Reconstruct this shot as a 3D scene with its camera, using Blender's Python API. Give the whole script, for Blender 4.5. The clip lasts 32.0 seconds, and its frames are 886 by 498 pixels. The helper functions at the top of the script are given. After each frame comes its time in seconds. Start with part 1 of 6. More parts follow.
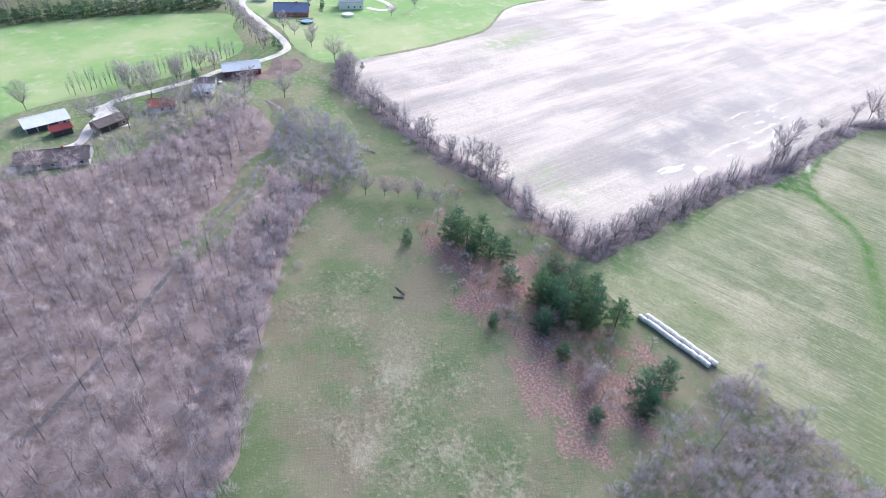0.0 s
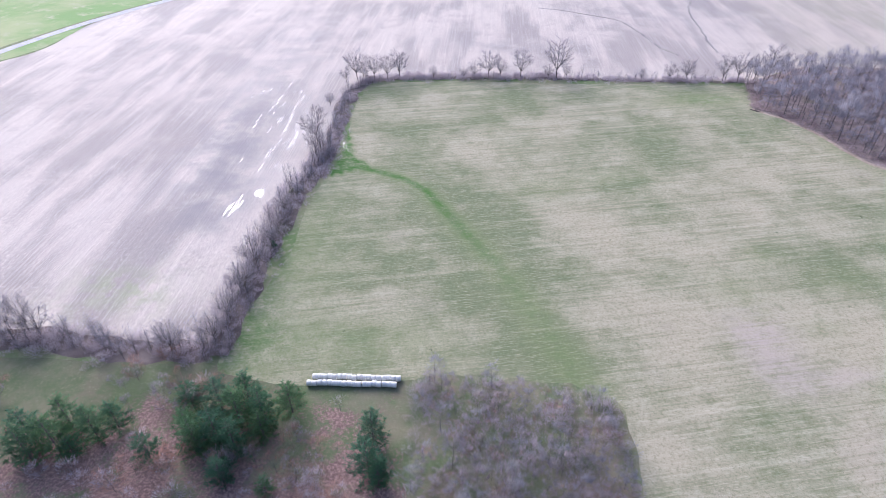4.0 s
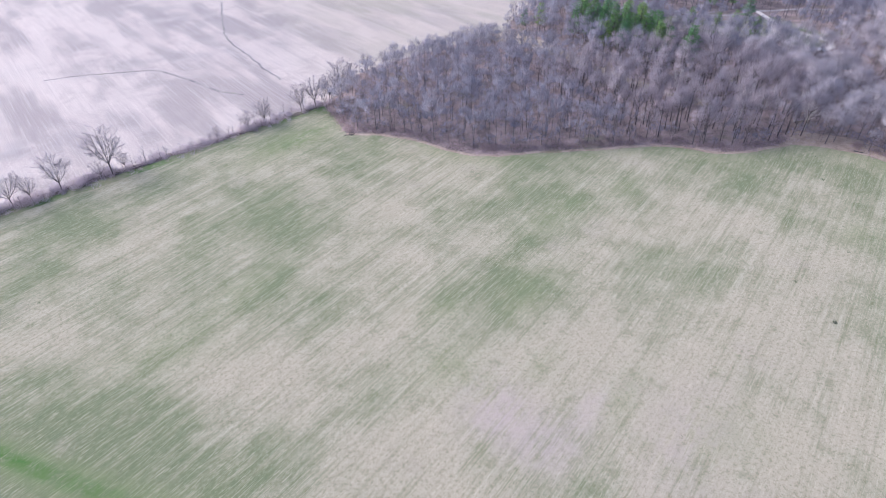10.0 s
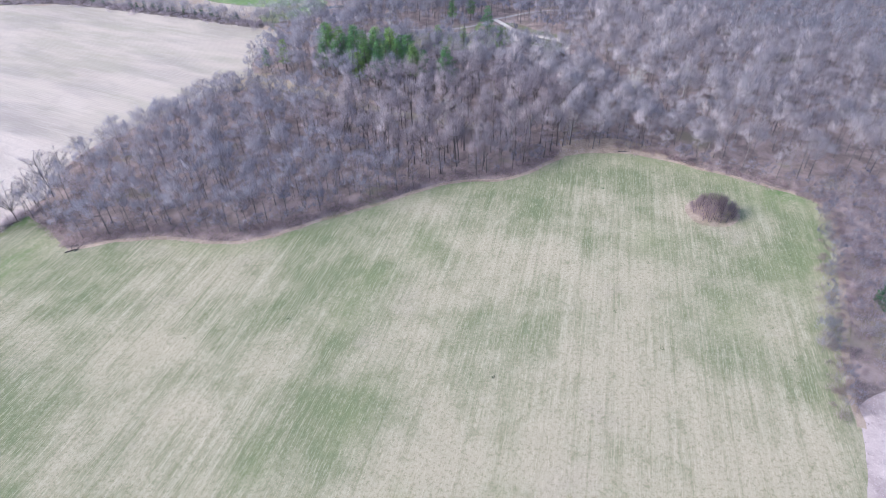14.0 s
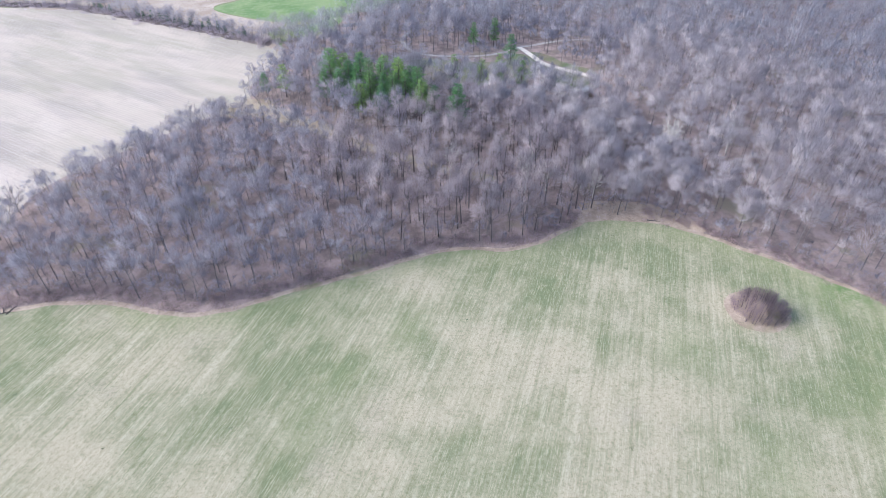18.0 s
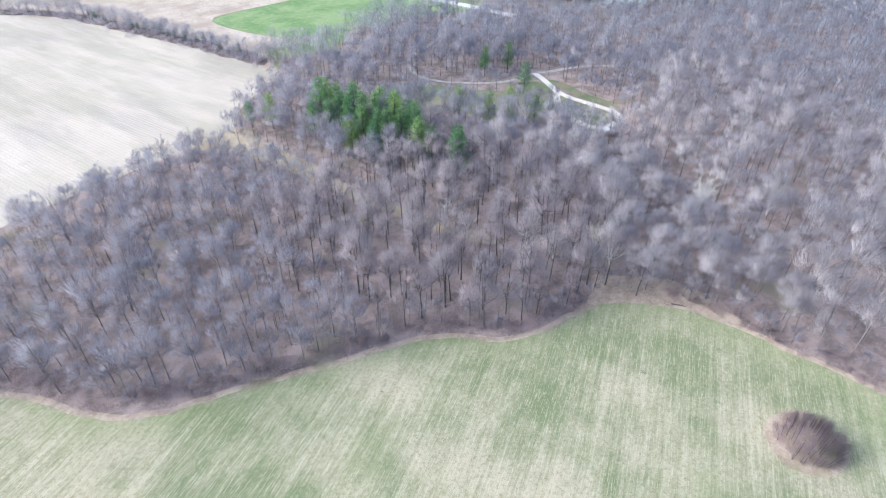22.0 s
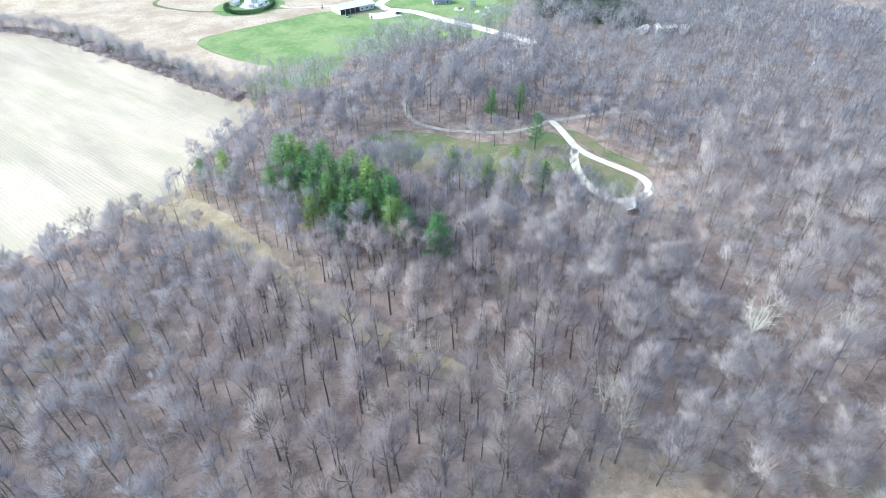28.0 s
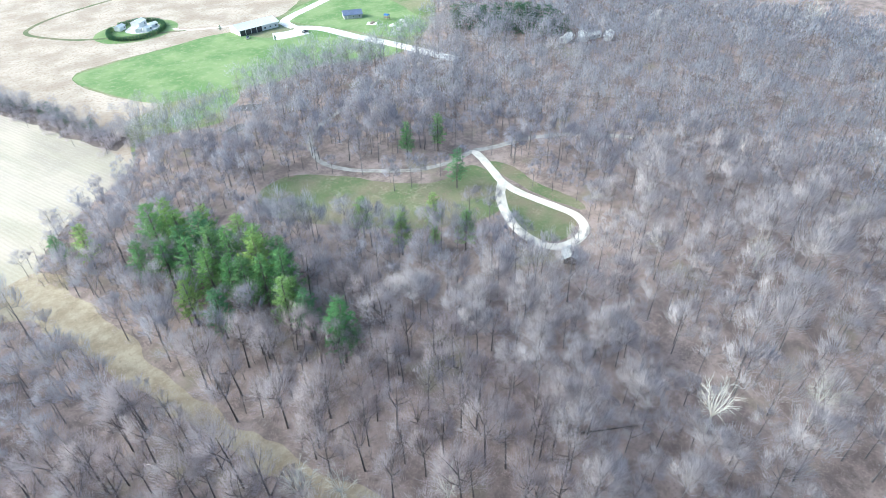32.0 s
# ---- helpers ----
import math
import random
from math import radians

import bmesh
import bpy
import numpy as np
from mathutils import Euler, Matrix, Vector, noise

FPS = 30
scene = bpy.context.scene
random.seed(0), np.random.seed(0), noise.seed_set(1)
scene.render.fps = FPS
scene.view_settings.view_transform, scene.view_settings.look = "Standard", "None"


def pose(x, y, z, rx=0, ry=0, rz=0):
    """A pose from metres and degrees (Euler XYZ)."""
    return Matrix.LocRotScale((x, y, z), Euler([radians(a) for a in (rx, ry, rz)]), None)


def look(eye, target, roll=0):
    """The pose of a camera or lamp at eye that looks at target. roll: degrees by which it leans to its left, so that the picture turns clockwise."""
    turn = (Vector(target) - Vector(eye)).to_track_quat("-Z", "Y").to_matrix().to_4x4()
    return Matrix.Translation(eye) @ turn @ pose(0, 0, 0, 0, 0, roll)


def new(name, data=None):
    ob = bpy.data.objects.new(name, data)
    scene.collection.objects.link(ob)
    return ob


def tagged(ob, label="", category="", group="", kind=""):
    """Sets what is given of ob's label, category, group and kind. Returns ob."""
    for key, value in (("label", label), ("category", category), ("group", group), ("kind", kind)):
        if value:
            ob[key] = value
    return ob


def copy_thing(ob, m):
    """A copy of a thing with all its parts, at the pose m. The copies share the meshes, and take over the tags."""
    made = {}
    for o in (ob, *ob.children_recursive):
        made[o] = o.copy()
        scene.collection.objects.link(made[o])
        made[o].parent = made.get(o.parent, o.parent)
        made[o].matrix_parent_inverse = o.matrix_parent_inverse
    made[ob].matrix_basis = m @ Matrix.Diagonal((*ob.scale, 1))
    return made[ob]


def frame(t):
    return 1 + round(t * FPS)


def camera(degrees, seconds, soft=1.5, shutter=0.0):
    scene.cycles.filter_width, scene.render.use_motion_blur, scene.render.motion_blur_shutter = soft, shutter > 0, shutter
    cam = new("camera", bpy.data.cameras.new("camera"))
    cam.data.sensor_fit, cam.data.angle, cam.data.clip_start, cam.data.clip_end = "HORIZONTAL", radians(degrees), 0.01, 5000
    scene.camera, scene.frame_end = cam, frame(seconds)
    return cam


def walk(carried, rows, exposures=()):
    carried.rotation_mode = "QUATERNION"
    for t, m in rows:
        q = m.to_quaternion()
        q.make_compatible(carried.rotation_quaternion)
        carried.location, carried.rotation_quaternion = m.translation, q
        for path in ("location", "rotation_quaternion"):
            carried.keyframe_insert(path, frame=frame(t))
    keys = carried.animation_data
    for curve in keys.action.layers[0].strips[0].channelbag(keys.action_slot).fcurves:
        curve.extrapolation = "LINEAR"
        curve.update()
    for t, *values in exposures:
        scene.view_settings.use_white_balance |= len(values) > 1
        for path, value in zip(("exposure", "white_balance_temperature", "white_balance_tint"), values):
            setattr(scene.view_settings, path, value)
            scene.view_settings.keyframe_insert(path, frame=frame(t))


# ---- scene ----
cam = camera(74.55, 32.0, 0.68)
PATH = [
    (0, (47.745, -2.288, 113.926), (46.353, -1.578, 112.678), 3.3),
    (0.5, (44.103, -1.076, 114.083), (42.793, -0.217, 112.84), 2.8),
    (1, (40.613, 0.406, 114.215), (39.417, 1.425, 112.976), 2.4),
    (1.5, (37.197, 2.41, 114.28), (36.121, 3.558, 113.045), 1.9),
    (2, (34.056, 5.03, 114.327), (33.114, 6.293, 113.096), 1.5),
    (2.5, (31.31, 8.017, 114.405), (30.512, 9.377, 113.175), 0.9),
    (3, (29.028, 11.531, 114.503), (28.365, 12.963, 113.275), 0.6),
    (3.5, (27.326, 14.879, 114.528), (26.8, 16.37, 113.304), 0.0),
    (5.5, (24.771, 35.112, 113.318), (24.516, 36.673, 112.095), -0.9),
    (6, (24.489, 40.011, 113.278), (24.279, 41.581, 112.056), -0.8),
    (6.5, (24.659, 44.704, 113.459), (24.508, 46.28, 112.236), -0.8),
    (7, (24.976, 49.266, 113.755), (24.927, 50.847, 112.532), -1.1),
    (7.5, (25.299, 53.804, 114.099), (25.407, 55.381, 112.873), -1.5),
    (8, (25.641, 58.533, 114.44), (25.923, 60.085, 113.211), -2.1),
    (8.5, (26.112, 63.428, 114.8), (26.563, 64.934, 113.564), -2.2),
    (9, (26.996, 68.219, 115.075), (27.592, 69.671, 113.836), -2.3),
    (9.5, (28.481, 72.727, 115.215), (29.146, 74.149, 113.975), -2.2),
    (10, (30.587, 77.092, 115.282), (31.294, 78.496, 114.045), -1.9),
    (10.5, (33.106, 81.404, 115.303), (33.889, 82.769, 114.068), -1.8),
    (11, (35.916, 85.787, 115.304), (36.789, 87.094, 114.068), -2.0),
    (11.5, (38.8, 89.766, 115.433), (39.773, 91.003, 114.198), -1.9),
    (12, (41.897, 93.628, 115.565), (42.961, 94.787, 114.33), -2.1),
    (12.5, (45.33, 97.255, 115.679), (46.476, 98.332, 114.444), -2.1),
    (13, (49.076, 100.36, 115.758), (50.274, 101.379, 114.523), -2.3),
    (13.5, (53.08, 102.867, 115.776), (54.295, 103.871, 114.544), -2.1),
    (14.5, (61.615, 107.714, 115.688), (62.837, 108.719, 114.465), -1.5),
    (16.5, (79.766, 116.472, 115.684), (80.979, 117.496, 114.468), -0.8),
    (17, (84.101, 118.413, 115.658), (85.299, 119.461, 114.446), -0.7),
    (19, (101.913, 127.389, 115.857), (103.082, 128.466, 114.643), 0.2),
    (21, (119.594, 136.609, 116.736), (120.736, 137.713, 115.52), 0.3),
    (23, (136.497, 146.521, 117.022), (137.615, 147.649, 115.806), 0.2),
    (25, (154.102, 156.152, 116.994), (155.195, 157.306, 115.78), 0.1),
    (27.5, (176.932, 169.0, 117.516), (177.985, 170.179, 116.29), -0.0),
    (28, (181.303, 171.475, 117.529), (182.353, 172.658, 116.305), 0.1),
    (30, (197.767, 180.684, 117.517), (198.796, 181.883, 116.29), -0.1),
    (30.4, (200.707, 182.321, 117.475), (201.748, 183.511, 116.25), 0.0),
    (31, (205.767, 185.008, 117.481), (206.86, 186.149, 116.255), -0.2),
    (32, (214.019, 189.214, 117.352), (215.189, 190.271, 116.122), -0.6),
]
walk(cam, [(t, look(eye, target, roll)) for t, eye, target, roll in PATH],
     exposures=[(0, 1.06, 5600, 12), (3, 0.84, 5530, 20), (6, 0.77, 5550, 21), (10, 0.84, 5550, 21), (13, 0.92, 5560, 17), (17, 1.03, 5600, 13),
                (21, 1.24, 5620, 8), (25, 1.44, 5690, 2), (28, 1.48, 5720, -3), (32, 1.48, 5720, -4)])

# ---- world and sun: bright thin overcast, sun low in the north-west ----
SUN_DIR = Vector((-0.60, 0.64, 0.52)).normalized()
world = bpy.data.worlds.new("world")
scene.world = world
world.use_nodes = True
wn = world.node_tree.nodes
sky = wn.new("ShaderNodeTexSky")
sky.sky_type = "NISHITA"
sky.sun_disc = False
sky.sun_elevation = math.asin(SUN_DIR.z)
sky.sun_rotation = math.atan2(SUN_DIR.x, SUN_DIR.y)
sky.air_density, sky.dust_density, sky.ozone_density = 1.0, 4.0, 1.0
world.node_tree.links.new(sky.outputs[0], wn["Background"].inputs[0])
wn["Background"].inputs[1].default_value = 0.13
sun = new("sun", bpy.data.lights.new("sun", "SUN"))
sun.data.energy, sun.data.angle, sun.data.color = 1.5, radians(32), (1.0, 0.98, 0.95)
sun.matrix_world = look(SUN_DIR * 900, (0, 0, 0))


# ---- material building blocks ----
def shader(name, rough=0.9, metal=0.0, spec=0.25):
    m = bpy.data.materials.new(name)
    m.use_nodes = True
    b = m.node_tree.nodes["Principled BSDF"]
    b.inputs["Roughness"].default_value, b.inputs["Metallic"].default_value = rough, metal
    b.inputs["Specular IOR Level"].default_value = spec
    return m


def node(m, kind, **values):
    n = m.node_tree.nodes.new(kind)
    for key, value in values.items():
        n.inputs[key].default_value = value
    return n


def link(m, a, b):
    m.node_tree.links.new(a, b)


def place(m, turn=0.0, scale=(1, 1, 1)):
    """World position, turned about z and scaled."""
    g = node(m, "ShaderNodeNewGeometry")
    mp = node(m, "ShaderNodeMapping")
    mp.vector_type = "TEXTURE"
    mp.inputs["Rotation"].default_value = (0, 0, radians(turn))
    mp.inputs["Scale"].default_value = tuple(1 / s for s in scale)
    link(m, g.outputs["Position"], mp.inputs["Vector"])
    return mp.outputs[0]


def grain(m, vec, scale, detail=4.0, rough=0.6):
    n = node(m, "ShaderNodeTexNoise", Scale=scale, Detail=detail, Roughness=rough)
    link(m, vec, n.inputs["Vector"])
    return n.outputs["Fac"]


def step(m, value, low, high):
    """0 below low, 1 above high, smooth between."""
    n = node(m, "ShaderNodeMapRange")
    n.interpolation_type = "SMOOTHSTEP"
    n.inputs["From Min"].default_value, n.inputs["From Max"].default_value = low, high
    link(m, value, n.inputs["Value"])
    return n.outputs[0]


def calc(m, op, a, b):
    n = node(m, "ShaderNodeMath")
    n.operation = op
    for k, v in ((0, a), (1, b)):
        if isinstance(v, (int, float)):
            n.inputs[k].default_value = v
        else:
            link(m, v, n.inputs[k])
    return n.outputs[0]


def blend(m, fac, a, b):
    n = node(m, "ShaderNodeMix")
    n.data_type = "RGBA"
    if isinstance(fac, (int, float)):
        n.inputs[0].default_value = fac
    else:
        link(m, fac, n.inputs[0])
    for k, v in ((6, a), (7, b)):
        if isinstance(v, tuple):
            n.inputs[k].default_value = (*v, 1)
        else:
            link(m, v, n.inputs[k])
    return n.outputs[2]


def attribute(m, name):
    n = node(m, "ShaderNodeAttribute")
    n.attribute_name = name
    return n.outputs["Fac"]


def finish(m, colour, height=None, depth=0.1, strength=0.5):
    b = m.node_tree.nodes["Principled BSDF"]
    link(m, colour, b.inputs["Base Color"])
    if height is not None:
        bump = node(m, "ShaderNodeBump", Strength=strength, Distance=depth)
        link(m, height, bump.inputs["Height"])
        link(m, bump.outputs[0], b.inputs["Normal"])
    return m


def painted(name, colour, rough=0.6, wear=0.25, scale=1.5, metal=0.0):
    """Plain painted or stained stuff with dirt at two scales."""
    m = shader(name, rough, metal, 0.4)
    p = place(m)
    dirt = calc(m, "MULTIPLY", grain(m, p, scale, 6), grain(m, p, scale * 0.15, 3))
    dark = tuple(c * (1 - wear) for c in colour)
    return finish(m, blend(m, step(m, dirt, 0.12, 0.4), dark, colour), grain(m, p, scale * 6), 0.02, 0.3)


# ---- ground materials ----
def make_pasture():
    m = shader("pasture_grass", 0.95)
    p = place(m)
    c = blend(m, step(m, grain(m, p, 0.035, 5), 0.38, 0.62), (0.13, 0.20, 0.07), (0.24, 0.24, 0.14))
    c = blend(m, step(m, grain(m, p, 0.5, 6), 0.45, 0.75), c, (0.33, 0.30, 0.22))
    return finish(m, c, grain(m, p, 2.0, 6), 0.25, 0.6)


def make_hay():
    m = shader("hay_grass", 0.95)
    p = place(m)
    swath = grain(m, place(m, 24, (0.005, 0.30, 1)), 1.0, 3, 0.55)
    band = grain(m, place(m, 24, (0.014, 0.5, 1)), 1.0, 5, 0.6)
    streak = grain(m, place(m, 24, (0.05, 1.1, 1)), 1.0, 5, 0.65)
    fine = grain(m, place(m, 24, (0.22, 2.6, 1)), 1.0, 4, 0.7)
    big = grain(m, p, 0.03, 9, 0.66)
    mixv = calc(m, "ADD", calc(m, "MULTIPLY", band, 0.14), calc(m, "ADD", calc(m, "MULTIPLY", big, 0.66), calc(m, "ADD", calc(m, "MULTIPLY", streak, 0.13), calc(m, "MULTIPLY", swath, 0.07))))
    mixv = calc(m, "ADD", mixv, calc(m, "MULTIPLY", calc(m, "SUBTRACT", attribute(m, "dry"), 0.5), 0.2))
    c = blend(m, step(m, mixv, 0.39, 0.61), (0.175, 0.205, 0.105), (0.43, 0.385, 0.275))
    c = blend(m, calc(m, "MULTIPLY", step(m, grain(m, p, 0.05, 5), 0.56, 0.72), 0.4), c, (0.39, 0.34, 0.265))
    straw = calc(m, "ADD", calc(m, "MULTIPLY", streak, 0.45), calc(m, "ADD", calc(m, "MULTIPLY", band, 0.25), calc(m, "MULTIPLY", swath, 0.3)))
    c = blend(m, calc(m, "MULTIPLY", calc(m, "MULTIPLY", step(m, straw, 0.50, 0.64), step(m, grain(m, p, 0.02, 4), 0.36, 0.58)), 0.34), c, (0.58, 0.53, 0.40))
    c = blend(m, calc(m, "MULTIPLY", step(m, straw, 0.50, 0.38), 0.3), c, (0.17, 0.195, 0.10))
    c = blend(m, calc(m, "MULTIPLY", step(m, fine, 0.51, 0.64), 0.42), c, (0.56, 0.51, 0.38))
    speck = grain(m, p, 1.1, 8, 0.85)
    c = blend(m, calc(m, "MULTIPLY", step(m, speck, 0.5, 0.60), 0.5), c, (0.15, 0.165, 0.08))
    c = blend(m, calc(m, "MULTIPLY", step(m, speck, 0.47, 0.38), 0.32), c, (0.53, 0.485, 0.355))
    blotch = grain(m, p, 0.16, 6, 0.7)
    c = blend(m, calc(m, "MULTIPLY", step(m, blotch, 0.54, 0.70), 0.45), c, (0.16, 0.195, 0.10))
    lush = calc(m, "MULTIPLY", attribute(m, "lush"), step(m, calc(m, "ADD", calc(m, "MULTIPLY", grain(m, p, 0.25, 5), 0.4), calc(m, "ADD", calc(m, "MULTIPLY", speck, 0.3), calc(m, "MULTIPLY", streak, 0.3))), 0.34, 0.58))
    c = blend(m, lush, c, blend(m, step(m, attribute(m, "lush"), 0.45, 1.0), (0.185, 0.235, 0.095), (0.06, 0.165, 0.025)))
    bare = calc(m, "MULTIPLY", attribute(m, "bare"), step(m, calc(m, "ADD", calc(m, "MULTIPLY", grain(m, p, 0.12, 5), 0.6), calc(m, "MULTIPLY", streak, 0.4)), 0.36, 0.6))
    c = blend(m, bare, c, (0.46, 0.385, 0.35))
    return finish(m, c, grain(m, p, 1.6, 8, 0.8), 0.3, 0.6)


def make_crop():
    m = shader("stubble_soil", 0.75, 0.0, 0.2)
    p = place(m)
    rows = place(m, 11, (1.15, 0.018, 1))
    wide = place(m, 11, (0.05, 0.010, 1))
    thick = place(m, 11, (0.42, 0.016, 1))
    drill = node(m, "ShaderNodeTexWave", Scale=0.21, Distortion=2.0, Detail=3.0)
    drill.inputs["Detail Scale"].default_value = 0.6
    link(m, place(m, 11), drill.inputs["Vector"])
    patch = grain(m, p, 0.02, 7, 0.65)
    c = blend(m, step(m, grain(m, wide, 1.0, 5, 0.5), 0.41, 0.59), (0.345, 0.30, 0.28), (0.60, 0.525, 0.46))
    c = blend(m, step(m, patch, 0.45, 0.68), c, (0.58, 0.51, 0.45))
    c = blend(m, calc(m, "MULTIPLY", step(m, grain(m, thick, 1.0, 5, 0.6), 0.54, 0.40), 0.16), c, (0.29, 0.245, 0.225))
    c = blend(m, calc(m, "MULTIPLY", step(m, grain(m, p, 0.07, 7, 0.7), 0.5, 0.64), 0.45), c, (0.36, 0.305, 0.275))
    c = blend(m, calc(m, "MULTIPLY", step(m, grain(m, rows, 1.0, 5, 0.65), 0.5, 0.64), 0.2), c, (0.82, 0.76, 0.67))
    c = blend(m, calc(m, "MULTIPLY", calc(m, "MULTIPLY", step(m, drill.outputs["Fac"], 0.35, 0.9), step(m, grain(m, p, 0.015, 3), 0.4, 0.6)), 0.18), c, (0.62, 0.56, 0.47))
    chaff = grain(m, place(m, 11, (2.6, 0.7, 1)), 1.0, 7, 0.85)
    c = blend(m, calc(m, "MULTIPLY", step(m, chaff, 0.50, 0.58), 0.45), c, (0.30, 0.25, 0.225))
    # pale chaff flecks, like the row streaks above, also carry soil shine as colour
    c = blend(m, calc(m, "MULTIPLY", step(m, chaff, 0.47, 0.37), 0.6), c, (0.86, 0.79, 0.70))
    old = calc(m, "MULTIPLY", attribute(m, "straw"), blend(m, step(m, calc(m, "ADD", calc(m, "MULTIPLY", patch, 0.5), calc(m, "MULTIPLY", grain(m, place(m, 11, (0.12, 0.02, 1)), 1.0, 6), 0.5)), 0.4, 0.6), (0.55, 0.55, 0.55), (0.95, 0.95, 0.95)))
    c = blend(m, calc(m, "MULTIPLY", old, 0.8), c, blend(m, step(m, grain(m, place(m, 11, (0.06, 0.012, 1)), 1.0, 6), 0.42, 0.62), (0.385, 0.352, 0.268), (0.53, 0.468, 0.385)))
    c = blend(m, calc(m, "MULTIPLY", calc(m, "MULTIPLY", attribute(m, "straw"), step(m, drill.outputs["Fac"], 0.62, 0.3)), 0.15), c, (0.30, 0.265, 0.20))
    c = blend(m, calc(m, "MULTIPLY", attribute(m, "wet"), step(m, grain(m, p, 0.06, 6), 0.3, 0.66)), c, (0.27, 0.25, 0.25))
    c = blend(m, calc(m, "MULTIPLY", attribute(m, "green"), step(m, grain(m, p, 0.2, 5), 0.35, 0.6)), c, (0.31, 0.37, 0.18))
    return finish(m, c, grain(m, rows, 1.0, 5, 0.7), 0.25, 0.6)


def make_meadow():
    m = shader("meadow_grass", 0.95)
    p = place(m)
    c = blend(m, step(m, grain(m, p, 0.05, 6, 0.65), 0.40, 0.62), (0.12, 0.16, 0.074), (0.215, 0.203, 0.13))
    c = blend(m, calc(m, "MULTIPLY", step(m, grain(m, p, 0.035, 6, 0.65), 0.50, 0.62), 0.8), c, (0.21, 0.175, 0.125))
    patchy = calc(m, "ADD", calc(m, "MULTIPLY", grain(m, p, 0.11, 6, 0.7), 0.55), calc(m, "MULTIPLY", grain(m, p, 0.8, 6, 0.7), 0.45))
    tuft = step(m, calc(m, "ADD", calc(m, "MULTIPLY", attribute(m, "dry"), 0.11), patchy), 0.55, 0.72)
    c = blend(m, calc(m, "MULTIPLY", tuft, 0.75), c, (0.39, 0.355, 0.265))
    c = blend(m, calc(m, "MULTIPLY", step(m, grain(m, p, 1.1, 7, 0.75), 0.52, 0.75), 0.7), c, (0.33, 0.31, 0.20))
    c = blend(m, calc(m, "MULTIPLY", step(m, grain(m, p, 0.5, 5), 0.58, 0.75), 0.25), c, (0.10, 0.14, 0.06))
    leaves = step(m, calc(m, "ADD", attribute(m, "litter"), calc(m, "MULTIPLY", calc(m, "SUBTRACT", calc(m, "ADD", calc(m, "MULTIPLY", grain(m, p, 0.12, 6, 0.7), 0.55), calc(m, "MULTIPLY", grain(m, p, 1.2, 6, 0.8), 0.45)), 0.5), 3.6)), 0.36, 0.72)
    red = blend(m, step(m, grain(m, p, 1.5, 7, 0.8), 0.40, 0.66), (0.16, 0.105, 0.095), (0.43, 0.29, 0.25))
    c = blend(m, leaves, c, red)
    return finish(m, c, grain(m, p, 1.4, 8, 0.75), 0.35, 0.7)


def make_litter(name, dark, light, moss):
    m = shader(name, 0.95)
    p = place(m)
    c = blend(m, step(m, grain(m, p, 0.12, 6, 0.7), 0.35, 0.65), dark, light)
    c = blend(m, step(m, grain(m, p, 1.6, 7, 0.75), 0.5, 0.8), c, tuple(min(1, 1.35 * v) for v in light))
    c = blend(m, step(m, grain(m, p, 0.7, 7, 0.8), 0.46, 0.30), c, tuple(0.7 * v for v in dark))
    c = blend(m, step(m, grain(m, p, 0.04, 4), 0.57, 0.7), c, moss)
    return finish(m, c, grain(m, p, 2.2, 8, 0.75), 0.25, 0.7)


def make_lawn():
    m = shader("lawn_grass", 0.9)
    p = place(m)
    c = blend(m, step(m, grain(m, p, 0.04, 4), 0.4, 0.62), (0.14, 0.235, 0.085), (0.23, 0.31, 0.14))
    c = blend(m, step(m, grain(m, p, 0.3, 7, 0.75), 0.48, 0.72), c, (0.31, 0.34, 0.20))
    return finish(m, c, grain(m, p, 2.0, 5), 0.1, 0.4)


# lighter, yellower than the lawn: haze over the western fields mixed into the colour
def make_haze_wheat():
    m = shader("haze_pale_wheat", 0.9)
    p = place(m)
    c = blend(m, step(m, grain(m, p, 0.012, 5), 0.4, 0.62), (0.22, 0.36, 0.12), (0.38, 0.43, 0.21))
    c = blend(m, step(m, grain(m, p, 0.08, 6, 0.7), 0.5, 0.75), c, (0.46, 0.46, 0.29))
    return finish(m, c, grain(m, p, 2.0, 5), 0.1, 0.4)


def make_prairie():
    m = shader("prairie_grass", 0.95)
    p = place(m)
    c = blend(m, step(m, grain(m, p, 0.05, 5), 0.35, 0.65), (0.38, 0.31, 0.25), (0.52, 0.45, 0.385))
    c = blend(m, step(m, grain(m, p, 0.6, 7, 0.75), 0.48, 0.7), c, (0.27, 0.19, 0.14))
    return finish(m, c, grain(m, p, 1.2, 6), 0.4, 0.6)


def make_gravel(name, a, b):
    m = shader(name, 0.9)
    p = place(m)
    c = blend(m, step(m, grain(m, p, 0.25, 5), 0.35, 0.65), a, b)
    c = blend(m, step(m, grain(m, p, 3.0, 4), 0.55, 0.8), c, tuple(v * 0.7 for v in a))
    return finish(m, c, grain(m, p, 9.0, 4), 0.04, 0.5)


def make_water():
    m = shader("water", 0.16, 0.0, 0.6)
    p = place(m)
    return finish(m, blend(m, grain(m, p, 0.2, 3), (0.10, 0.09, 0.09), (0.16, 0.14, 0.13)), grain(m, p, 1.5, 2), 0.01, 0.05)


